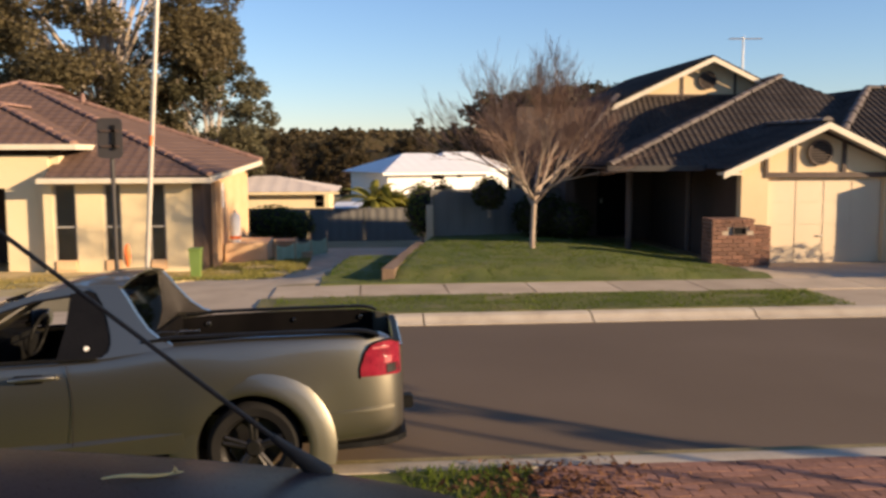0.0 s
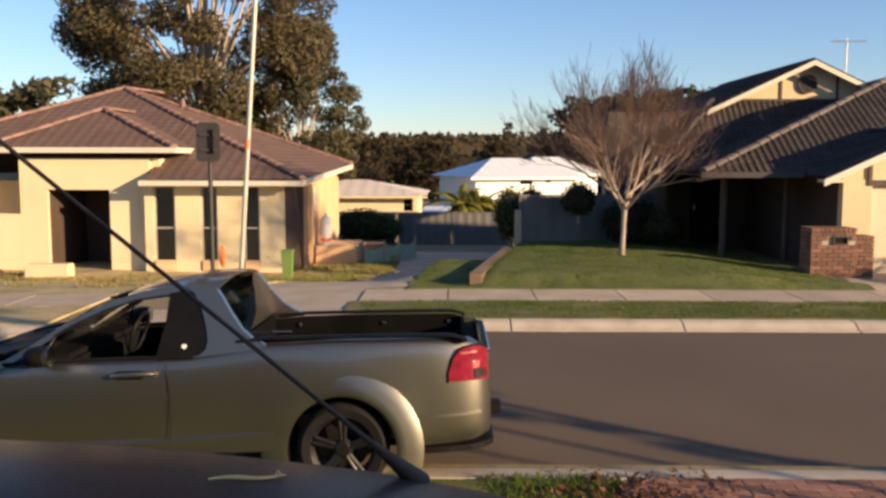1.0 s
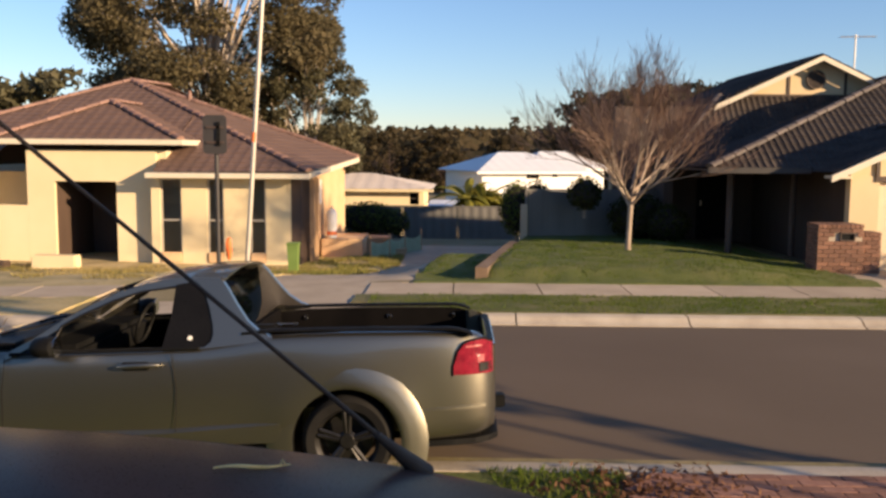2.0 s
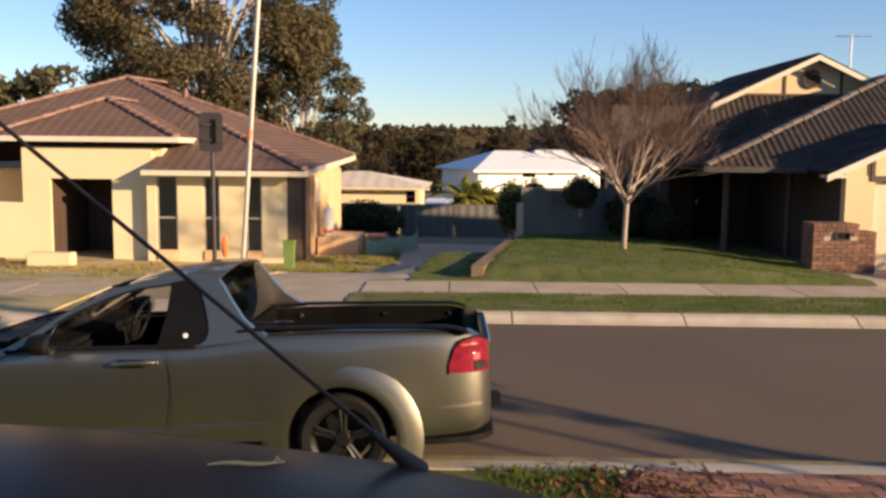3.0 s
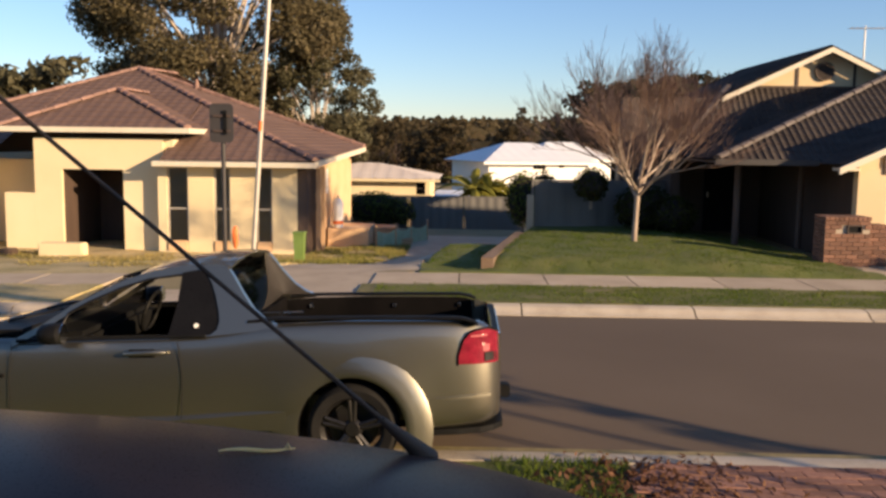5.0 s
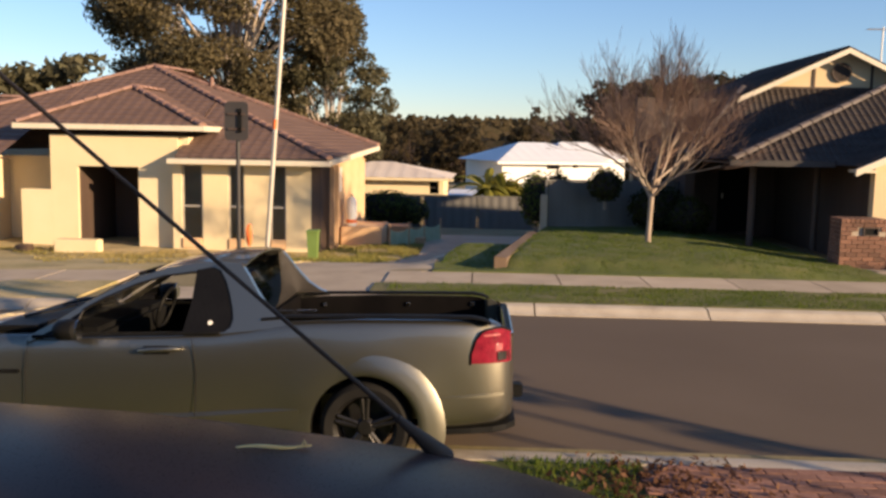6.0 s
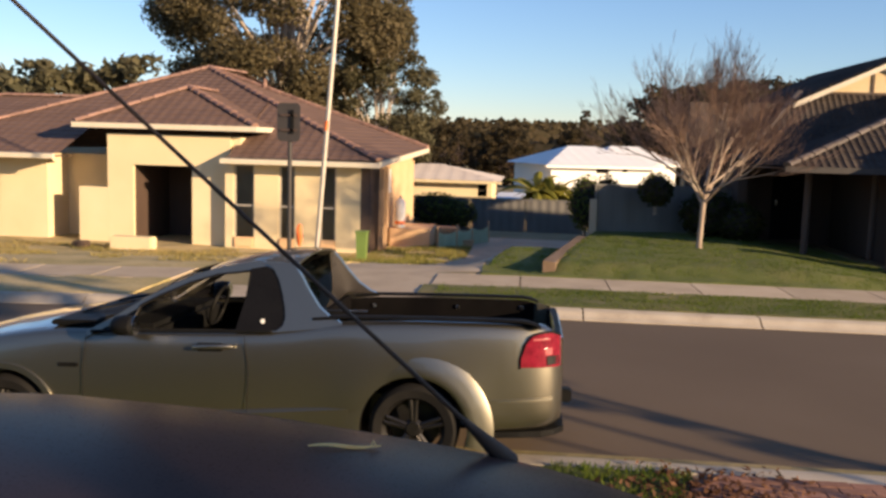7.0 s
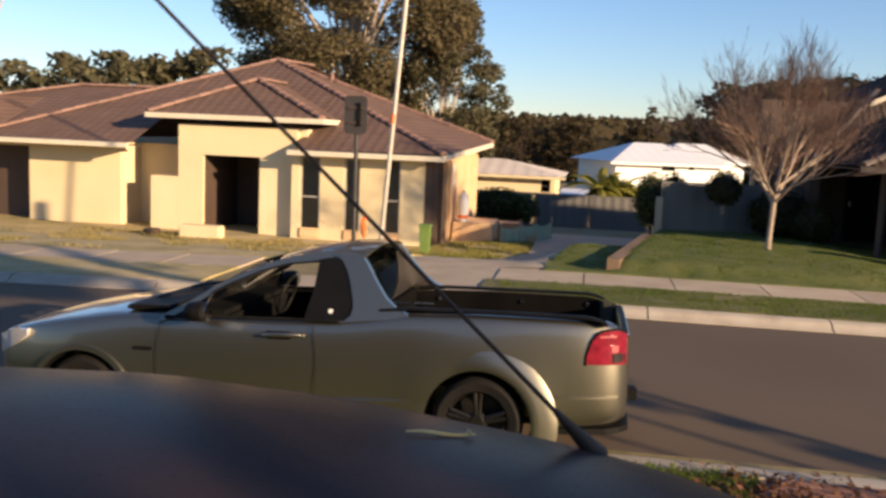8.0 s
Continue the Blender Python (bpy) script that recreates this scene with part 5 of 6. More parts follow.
# ---------------------------------------------------------------- the dark car beside the camera
def near_car():
    c = thing("car", (0, -5.55, .3), "dark plum-grey car with a glossy dusty roof, parked on the drive", "car")
    edge = [(-2.2, 1.62), (-1.6, 1.78), (-1.0, 1.85), (-.6, 1.88), (-.25, 1.90), (.07, 1.915), (.32, 1.905), (.46, 1.893), (.6, 1.878), (.73, 1.862), (.87, 1.835), (.98, 1.805), (1.1, 1.76), (1.25, 1.69)]
    Y0, Y1 = -6.12, -4.93
    YC = (Y0 + Y1) / 2
    rings = []
    for i in range(49):
        x = -2.2 + 3.45 * i / 48
        z = interp(edge, x)
        r = []
        for k in range(25):
            t = -1 + 2 * k / 24
            r.append((x, YC + t * (Y1 - YC) , z + .085 * (1 - abs(t) ** 2.2) - .05 * max(0, abs(t) - .9) ** 1 * 5))
        rings.append(r + [(a, b, d - .06) for a, b, d in r[::-1]])
    bm = bmesh.new()
    loft(bm, rings, closed=True)
    part("roof", bm, M_near, c, "dark glossy roof panel", smooth=60)
    # body, glasshouse and wheels below
    def sec(x, h, zt, zb):
        p_ = [(0, zb), (h * .9, zb), (h, zb + .2), (h * 1.02, zt - .25), (h * .98, zt), (0, zt + .02)]
        return [(x, YC + a, b) for a, b in p_] + [(x, YC - a, b) for a, b in p_[-2:0:-1]]
    bm = bmesh.new()
    loft(bm, [sec(x, h, zt, zb) for x, h, zt, zb in ((-2.55, .6, 1.1, .7), (-2.45, .78, 1.28, .56), (-1.8, .84, 1.32, .52), (0, .86, 1.32, .52), (1.2, .86, 1.3, .52), (1.7, .84, 1.24, .52), (2.4, .78, 1.12, .54), (2.6, .62, 1.0, .62), (2.66, .5, .9, .66))], closed=True)
    part("body", bm, M_near, c, smooth=50)
    for s in (-1, 1):
        bm = bmesh.new()
        yy = lambda z: YC + s * (.84 - (z - 1.3) * .42)
        bm.faces.new([bm.verts.new((x, yy(z), z)) for x, z in ((-2.2, 1.31), (1.6, 1.31), (1.15, 1.70), (.6, 1.83), (0, 1.86), (-1, 1.80), (-2.0, 1.63))])
        g_ = part("side_window", bm, M_glass, c)
        for x in (-1.0, .2):
            bm = bmesh.new()
            tube(bm, [(x, yy(1.3), 1.3), (x, yy(1.85), 1.82)], .035, 6)
            part("pillar", bm, M_black, c)
        for x in (-1.75, 1.65):
            wheel(c, x, YC + s * .76, .335 + .29, .325, s)
    bm = bmesh.new()
    loft(bm, [[(1.85, YC - .7, 1.26), (1.9, YC, 1.27), (1.85, YC + .7, 1.26)], [(1.22, YC - .55, 1.70), (1.25, YC, 1.78), (1.22, YC + .55, 1.70)]], cap=False)
    part("windscreen", bm, M_glass, c, smooth=60)
    bm = bmesh.new()
    loft(bm, [[(-2.45, YC - .7, 1.26), (-2.45, YC + .7, 1.26)], [(-2.2, YC - .55, 1.63), (-2.2, YC + .55, 1.63)]], cap=False)
    part("rear_window", bm, M_glass, c)
    # whip aerial, raked back from a rubber foot
    bx, by, bz = .755, -5.04, 1.895
    d = Vector((-.493, -.585, .644)).normalized()
    bm = bmesh.new()
    p = Vector((bx, by, bz))
    tube(bm, [tuple(p - d * .03), tuple(p + d * .02), tuple(p + d * .06), tuple(p + d * .10)], [.017, .012, .008, .005], 12)
    foot = part("aerial_foot", bm, M_rubber, c, "black rubber aerial foot", smooth=50)
    bm = bmesh.new()
    tube(bm, [tuple(p + d * t_) for t_ in (.05, .3, .6, .9, 1.2)], [.0040, .0030, .0024, .0020, .0016], 8)
    part("aerial_rod", bm, M_rubber, foot, "thin black whip aerial")
    part("foot_base", boxed(bx - .035, bx + .03, by - .02, by + .02, bz - .06, bz - .01, .01), M_black, foot)
    return c


near_car()

# a dry curled gum leaf with a stalk, on the car's roof
lf = thing("dry_leaf", (.56, -5.2, 1.94), "curled dry yellow leaf stuck on the car roof", "leaf")
bm = bmesh.new()
pts = []
for k in range(13):
    t = k / 12
    pts.append((.519 + .082 * t, -5.239 + .064 * t, 1.9585 - .018 * t + .0016 * math.sin(t * 7)))
w_ = [.0013 + .0014 * math.sin(math.pi * min(1, t / 12 * 1.05)) for t in range(13)]
tube(bm, pts, w_, 6)
part("blade", bm, M_straw, lf)
bm = bmesh.new()
tube(bm, [(.59, -5.184, 1.943), (.593, -5.184, 1.951), (.597, -5.182, 1.942)], .0016, 5)
part("stalk", bm, M_straw, lf)

# ---------------------------------------------------------------- street sign, leaning pole, bin, blocks, offcuts
sg = thing("street_sign", (-4.1, 12.0, -.1), "dark rounded sign seen from the back on a dark post", "sign")
sz0 = height(-4.1, 12.0)
bm = bmesh.new()
tube(bm, [(-4.11, 12, sz0 - .2), (-4.12, 12, 3.0)], .045, 12)
part("post", bm, M_signback, sg, "dark brown round post", smooth=40)
bm = bmesh.new()
pl = []
for cx, cz, a0 in ((-3.98, 2.98, 0), (-4.28, 2.98, 90), (-4.28, 2.38, 180), (-3.98, 2.38, 270)):
    for k in range(5):
        a = radians(a0 + 22.5 * k)
        pl.append((cx + .09 * math.cos(a), cz + .09 * math.sin(a)))
prism(bm, pl, "y", 11.93, 11.95)
part("plate", bm, M_signback, sg, "dark grey-brown sign back")
part("bracket", boxed(-4.3, -3.95, 11.90, 11.93, 2.8, 2.84), M_brown, sg)
part("bracket", boxed(-4.3, -3.95, 11.90, 11.93, 2.5, 2.54), M_brown, sg)
part("spine", boxed(-4.10, -4.02, 11.90, 11.93, 2.45, 2.93), M_black, sg)

pp = thing("pole", (-3.6, 12.0, -.1), "tall thin leaning galvanised pole with an orange band", "pole")
bm = bmesh.new()
tube(bm, [(-3.56, 12.0, height(-3.56, 12) - .2), (-3.15, 12.0, 5.3), (-3.02, 12.0, 7.2)], [.05, .045, .045], 12)
part("shaft", bm, M_galv, pp, smooth=40)
bm = bmesh.new()
tube(bm, [(-3.357, 12.0, 2.53), (-3.342, 12.0, 2.73)], .053, 12)
part("band", bm, M_orange, pp, "orange reflective band")

mk = thing("safety_mesh", (-4.0, 12.5, .1), "small crumpled orange safety marker tied to the post", "marker")
bm = bmesh.new()
bmesh.ops.create_icosphere(bm, subdivisions=2, radius=.12)
for v in bm.verts:
    v.co = Vector((v.co.x * .6, v.co.y * .5, v.co.z * 2.0)) * (1 + .3 * noise.noise(v.co * 12)) + Vector((-3.92, 12.1, .35))
part("cloth", bm, M_orange, mk)

bn = thing("bin", (-3.0, 14.6, -.5), "bright green plastic crate standing by the driveway", "bin")
bz = height(-3.0, 14.7)
bm = bmesh.new()
loft(bm, [[(-3.2 + s, 14.55 + s, z), (-2.95 - s, 14.55 + s, z), (-2.95 - s, 14.85 - s, z), (-3.2 + s, 14.85 - s, z)] for s, z in ((.03, bz), (0, bz + .72))], closed=True)
part("body", bm, M_green, bn)
part("lid", boxed(-3.22, -2.93, 14.52, 14.88, bz + .72, bz + .77, .015), M_green, bn)

for (x, y, w, h_, mat, lab) in ((-9.6, 16.7, 1.15, .36, M_render, "low pale cream masonry block by the entry"), (-11.0, 16.6, .35, .2, M_brown, "dark offcut block by the wall")):
    b_ = thing("block", (x, y, height(x, y)), lab, "block")
    part("body", boxed(x - w / 2, x + w / 2, y - .2, y + .2, height(x, y) - .05, height(x, y) + h_, .03), mat, b_)

# a stack of timber and pallets at the end of the side wall
for i, (x, y, w, d_, h_) in enumerate(((-1.9, 21.6, 1.1, .9, .5), (-1.2, 21.0, .7, .7, .3))):
    t = thing("timber_stack", (x, y, height(x, y)), "stack of raw timber offcuts beside the house", "timber")
    for k in range(int(h_ / .1)):
        for j in range(4):
            part("board", boxed(x - w / 2 + random.uniform(-.08, .05), x + w / 2 + random.uniform(-.05, .08), y - d_ / 2 + j * d_ / 4, y - d_ / 2 + (j + .85) * d_ / 4, height(x, y) + k * .1, height(x, y) + k * .1 + .08), M_timber, t)
sf = thing("silt_fence", (-.9, 18.5, -.7), "low sagging pale green silt fence on timber stakes", "fence")
fp = [(-1.75, 19.6), (-1.25, 20.3), (-.85, 21.2), (-.40, 22.2)]
for a, b in zip(fp, fp[1:]):
    bm = bmesh.new()
    za, zb = height(*a), height(*b)
    loft(bm, [[(a[0] + (b[0] - a[0]) * t, a[1] + (b[1] - a[1]) * t, za + (zb - za) * t), (a[0] + (b[0] - a[0]) * t, a[1] + (b[1] - a[1]) * t + .01, za + (zb - za) * t + .52 - .4 * t * (1 - t))] for t in (0, .25, .5, .75, 1)], cap=False)
    part("cloth", bm, M_silt, sf)
for a in fp:
    part("stake", boxed(a[0] - .02, a[0] + .02, a[1] - .02, a[1] + .02, height(*a) - .2, height(*a) + .68), M_timber, sf)

# ---------------------------------------------------------------- trees and planting
def quads_mesh(name, pos, nrm, size, mat, aspect=1.0, seed=0):
    """A mesh of many small leaf-shaped quads at given places (arrays)."""
    rng = np.random.default_rng(seed)
    n = len(pos)
    a = rng.normal(size=(n, 3))
    nn = nrm / np.linalg.norm(nrm, axis=1, keepdims=True)
    u = a - nn * (a * nn).sum(1, keepdims=True)
    u /= np.linalg.norm(u, axis=1, keepdims=True)
    v = np.cross(nn, u)
    s = size[:, None] if hasattr(size, "__len__") else size
    p = np.stack([pos - u * s, pos - v * s * .45 * aspect + u * s * .1, pos + u * s, pos + v * s * .45 * aspect - u * s * .1], 1).reshape(-1, 3)
    me_ = bpy.data.meshes.new(name)
    me_.vertices.add(4 * n)
    me_.vertices.foreach_set("co", p.astype(np.float32).ravel())
    me_.loops.add(4 * n)
    me_.loops.foreach_set("vertex_index", np.arange(4 * n, dtype=np.int32))
    me_.polygons.add(n)
    me_.polygons.foreach_set("loop_start", np.arange(0, 4 * n, 4, dtype=np.int32))
    me_.update()
    me_.validate()
    me_.materials.append(mat)
    return me_


def clumps(centres, radii, per, seed, flat=.8):
    """Leaf places in loose shells round clump centres."""
    rng = np.random.default_rng(seed)
    out, nr = [], []
    for c, r in zip(centres, radii):
        k = max(8, int(per * r * r))
        d = rng.normal(size=(k, 3))
        d /= np.linalg.norm(d, axis=1, keepdims=True)
        rad = r * rng.uniform(.35, 1.08, size=(k, 1)) ** .6
        q = d * rad
        q[:, 2] *= flat
        out.append(np.array(c) + q)
        nr.append(d + rng.normal(size=(k, 3)) * .7 + np.array([0, 0, .3]))
    return np.concatenate(out), np.concatenate(nr)


def gum_tree(x, y, z, h, spread, label, seed, leaf=.16, per=260, lean=0.0, nclump=60, low=.35, mat=None, trunk_r=.35, bark=None):
    """A tall gum: forked pale trunk, limbs out to drooping clumps of small leaves with gaps between."""
    rng = random.Random(seed)
    t = thing("tree", (x, y, z), label, "tree")
    bm = bmesh.new()
    fork = h * .28
    tube(bm, [(x, y, z - .3), (x + lean * .2, y, z + fork * .5), (x + lean * .4, y, z + fork)], [trunk_r, trunk_r * .85, trunk_r * .75], 10)
    cs, rs = [], []
    for k in range(nclump):
        a = rng.uniform(0, math.tau)
        f = rng.random()
        zz = low + (1 - low) * rng.random() ** .9
        w = math.sin(math.pi * min(1, (zz - low) / (1.03 - low) * .85 + .12)) ** .7
        rr = spread * w * (.35 + .65 * math.sqrt(f))
        c = (x + lean * zz + rr * math.cos(a), y + rr * math.sin(a), z + h * zz)
        r = spread * rng.uniform(.10, .22)
        cs.append(c)
        rs.append(r)
    for k, (c, r) in enumerate(zip(cs, rs)):
        if k % 4 == 0:
            b = Vector((x + lean * .4, y, z + fork * rng.uniform(.7, 1.0)))
            e = Vector(c)
            m1 = b.lerp(e, .4) + Vector((rng.uniform(-.6, .6), rng.uniform(-.6, .6), h * .05))
            m2 = b.lerp(e, .75) + Vector((rng.uniform(-.5, .5), rng.uniform(-.5, .5), h * .03))
            r0 = trunk_r * rng.uniform(.18, .38)
            tube(bm, [tuple(b), tuple(m1), tuple(m2), tuple(e)], [r0, r0 * .6, r0 * .35, r0 * .12], 6)
    part("trunk", bm, bark or M_gumbark, t, "forked trunk and limbs", smooth=50)
    P, N = clumps(cs, rs, per, seed)
    rg = np.random.default_rng(seed + 5)
    me_ = quads_mesh("crown", P, N, leaf * rg.uniform(.6, 1.4, len(P)), mat or M_gum, seed=seed)
    part("crown", me_, None, t, "olive-brown leaf clumps")
    return t


def bare_tree(x, y, z, seed=3):
    """Leafless vase-shaped street tree: pale trunk, forked limbs, thousands of fine twigs."""
    rng = random.Random(seed)
    t = thing("tree", (x, y, z), "leafless young tree with brown twigs on the lawn", "tree")
    trunk, twigs = bmesh.new(), bmesh.new()
    tube(trunk, [(x + .02, y, z - .1), (x - .02, y, z + .03), (x, y, z + .5), (x + .02, y, z + 1.08)], [.12, .064, .054, .062], 12)
    def grow(p, d, length, r, level):
        n = 3
        pts, rad = [p], [r]
        q = p
        for i in range(n):
            d = (d + Vector((rng.uniform(-.12, .12), rng.uniform(-.12, .12), rng.uniform(0, .10)))).normalized()
            q = q + d * length / n
            pts.append(q)
            rad.append(r * (1 - .5 * (i + 1) / n))
        tube(trunk if level < 2 else twigs, [tuple(a) for a in pts], rad, 7 if level < 2 else (4 if level < 4 else 3), cap=False)
        if level >= 5:
            return
        kids = {0: 4, 1: 5, 2: 4, 3: 3, 4: 2}[level]
        for k in range(kids):
            f = rng.uniform(.35, 1.0) if k else 1.0
            i = min(n - 1, int(f * n))
            b = pts[i].lerp(pts[i + 1], f * n - i) if i < n else pts[n]
            spread = rng.uniform(.25, .62) if k else rng.uniform(.03, .18)
            side = d.orthogonal().normalized()
            side.rotate(Matrix.Rotation(rng.uniform(0, math.tau), 3, d))
            nd = (d + side * spread + Vector((0, 0, .10))).normalized()
            grow(b, nd, length * rng.uniform(.52, .80), max(.004, r * .5 * rng.uniform(.75, 1.0)), level + 1)
    top = Vector((x + .02, y, z + 1.0))
    # a few steep leaders, and wider limbs lower down
    for k, (out, up, length) in enumerate(((.15, .1, 1.36), (.38, .0, 1.34), (.52, .1, 1.34), (.75, .0, 1.32), (1.0, .05, 1.3), (1.3, .0, 1.25), (1.9, -.05, 1.3), (2.6, .12, 1.3), (2.2, .3, 1.3), (1.4, .2, 1.25), (3.0, .2, 1.2), (2.6, .35, 1.15))):
        a = k * 2.4 + rng.uniform(-.3, .3)
        d = Vector((math.cos(a) * out, math.sin(a) * out, 1.0)).normalized()
        grow(top + Vector((0, 0, up)), d, length, .034, 0)
    part("trunk", trunk, M_bark, t, "pale grey trunk and limbs", smooth=50)
    part("twig_mass", twigs, M_twig, t, "fine brown bare twigs")
    return t


bare_tree(4.62, 14.0, height(4.62, 14.0) + .03)

# the large gum behind the cream house, with a lower crown beside it
gum_tree(-13.6, 46, -2.2, 25, 7.2, "large spreading gum tree with olive-brown foliage", 11, leaf=.13, per=430, nclump=270, low=.15, trunk_r=.42)
gum_tree(-8.2, 48, -2.2, 12.5, 3.6, "smaller bushy gum tree beside a larger one", 12, leaf=.13, per=450, nclump=170, low=.12, mat=M_gum2, trunk_r=.3)
# overhanging branch high above the garage
gum_tree(-22.5, 24.5, -1.0, 13.0, 3.6, "gum tree with drooping outer branches", 13, leaf=.16, per=260, nclump=30, low=.72, trunk_r=.3)

# trees along the near side of the street, outside the view, that shade the scene
# invented tree that keeps most sun off the near car's roof
gum_tree(10.6, -11.7, .2, 8.5, 3.0, "leafy gum tree added unseen to shade the near car", 31, leaf=.13, per=380, nclump=52, low=.25, trunk_r=.22)


def slender_tree(x, y, h, r0, bare, crown, label, seed, sprays=0, lean=.02):
    """A thin straight stem with a leafy top from the height bare on; sprays: small leaf bunches lower down."""
    sr = random.Random(seed)
    t = thing("tree", (x, y, .1), label, "tree")
    b0, e0 = Vector((x, y, 0)), Vector((x + .1, y + lean * h, h))
    bm = bmesh.new()
    tube(bm, [tuple(b0), tuple(b0.lerp(e0, .45) + Vector((0, .06, 0))), tuple(e0)], [r0, r0 * .8, .012], 8)
    tops, rad = [], []
    for j in range(sprays):
        tops.append(tuple(b0.lerp(e0, .30 + .36 * j / sprays) + Vector((sr.uniform(-.35, .35), sr.uniform(-.3, .3), 0))))
        rad.append(sr.uniform(.10, .20))
    n = 10 + int(crown * 30)
    for j in range(n):
        f = (bare + (h - bare) * j / n) / h
        w = crown * math.sin(math.pi * (.2 + .75 * j / n))
        tops.append(tuple(b0.lerp(e0, f) + Vector((sr.uniform(-w, w) * .7, sr.uniform(-w, w) * .7, 0))))
        rad.append(max(.12, w * .5))
    for c in tops[::2]:
        q0 = b0.lerp(e0, max(.1, c[2] / h - .08))
        tube(bm, [tuple(q0), c], [.014, .005], 5)
    part("trunk", bm, M_bark, t, smooth=50)
    P, N = clumps(tops, rad, 3600, seed)
    part("crown", quads_mesh("crown", P, N, .055 * np.random.default_rng(seed).uniform(.6, 1.4, len(P)), M_gum, seed=seed), None, t, "leafy top")
    return t


slender_tree(10.2, -3.7, 5.7, .055, 4.3, .36, "leaning slender street tree with a narrow leafy top", 61, sprays=8, lean=.36)
slender_tree(10.25, -4.6, 4.6, .05, 4.1, .2, "thin leaning young street tree with a small leafy tip", 62, lean=.38)
# unseen leafy head on a thin stem, added to darken the road's left part
slender_tree(10.4, -4.5, 6.8, .035, 4.8, 1.1, "thin-stemmed young gum tree added to shade the road", 63)


def near_house():
    """A plain brick house added unseen behind the camera, for dark reflections."""
    h = thing("house", (-2, -12, .3), "plain brick house added unseen behind the parked car", "house")
    part("wall", wall_x(-12, 5, 0, 3.0, -11.0, -10.75, [(-8.5, -6.6, 1.1, 2.4), (-1.5, .4, 1.1, 2.4)]), M_brick, h)
    for xa, xb in ((-8.5, -6.6), (-1.5, .4)):
        part("window", boxed(xa, xb, -10.9, -10.88, 1.1, 2.4), M_wglass, h)
        part("blind", boxed(xa, xb, -11.1, -11.08, 1.1, 2.4), M_conc, h)
    part("wall", boxed(-12, -11.75, -18, -11.003, 0, 3.0), M_brick, h)
    part("wall", boxed(4.75, 5, -18, -11.003, 0, 3.0), M_brick, h)
    part("wall", boxed(-12, 5, -18.25, -18.003, 0, 3.0), M_brick, h)
    a, b, c, d, k1, k2 = (-12.5, -10.2, 3.0), (5.5, -10.2, 3.0), (5.5, -18.8, 3.0), (-12.5, -18.8, 3.0), (-8.2, -14.5, 4.8), (1.2, -14.5, 4.8)
    for poly in ([a, b, k2, k1], [b, c, k2], [c, d, k1, k2], [d, a, k1]):
        tile_plane(bm := bmesh.new(), poly)
        part("roof", bm, M_rooft, h)
    part("soffit", boxed(-12.4, 5.4, -10.75, -10.2, 2.93, 2.97), M_trim, h)
    return h


near_house()

# background trees: a few shapes, copied
rng = random.Random(5)
protos = []
for k, (hh, sp) in enumerate(((8.3, 2.2), (7, 3.2), (9.6, 1.5), (6.5, 3.0))):
    protos.append(gum_tree(-60 + 12 * k, 120, -2.5, hh, sp, "brown-green bushland tree with ragged foliage", 40 + k, leaf=.22, per=190, nclump=80, low=.08, mat=M_gum2 if k == 3 else M_far, trunk_r=.14, bark=M_brown))
for p_ in protos:
    tagged(p_, group="background trees")
for i in range(110):
    x = rng.uniform(-75, 60)
    y = rng.uniform(84, 150)
    m = Matrix.Translation((x, y, height(x, y) - .3)) @ Matrix.Rotation(rng.uniform(0, 6.28), 4, 'Z')
    s = rng.uniform(.68, 1.12) * (1 + .28 * smooth01(0, 40, x) + .12 * smooth01(-20, -60, x))
    o = copy_thing(protos[3 if x < -22 else rng.randrange(3)], m)
    o.matrix_basis = m @ Matrix.Diagonal((s, s, s * rng.uniform(.75, 1.05), 1))
# trees beyond the fence and behind the houses
for x, y, k, s in ((13, 62, 1, .95), (17, 58, 3, 1.1), (9.5, 66, 0, .9), (22, 55, 1, 1.2), (7, 70, 3, .8), (-31, 38, 3, 1.12), (-27, 39, 3, 1.2), (-23.6, 38, 3, 1.2), (-20.4, 40, 3, 1.3), (-34.5, 40, 3, 1.15), (-38, 41, 3, 1.2), (-29, 42, 3, .95), (-18.5, 42, 3, 1.1), (11, 64, 1, 1.25), (15, 63, 3, 1.45), (19, 64, 1, 1.35), (13.5, 68, 1, 1.3), (17, 70, 3, 1.5), (23, 66, 1, 1.4)):
    m = Matrix.Translation((x, y, height(x, y) - .3)) @ Matrix.Rotation(rng.uniform(0, 6.28), 4, 'Z')
    o = copy_thing(protos[k], m)
    o.matrix_basis = m @ Matrix.Diagonal((s, s, s, 1))

# far wooded hills
rngn = np.random.default_rng(9)
n = 16000
hx = rngn.uniform(-420, 420, n)
hy = rngn.uniform(190, 620, n)
hz = np.array([height(a, b) for a, b in zip(hx, hy)]) + rngn.uniform(0, 7, n)
pos = np.stack([hx, hy, hz], 1)
nr = rngn.normal(size=(n, 3)) + np.array([0, -.6, .5])
hills = part("far_woods", quads_mesh("far_woods", pos, nr, rngn.uniform(1.6, 3.6, n), M_far, aspect=1.8, seed=3), None)
tagged(hills, "dense brown-green woods on the far slope", "woods", kind="stuff")


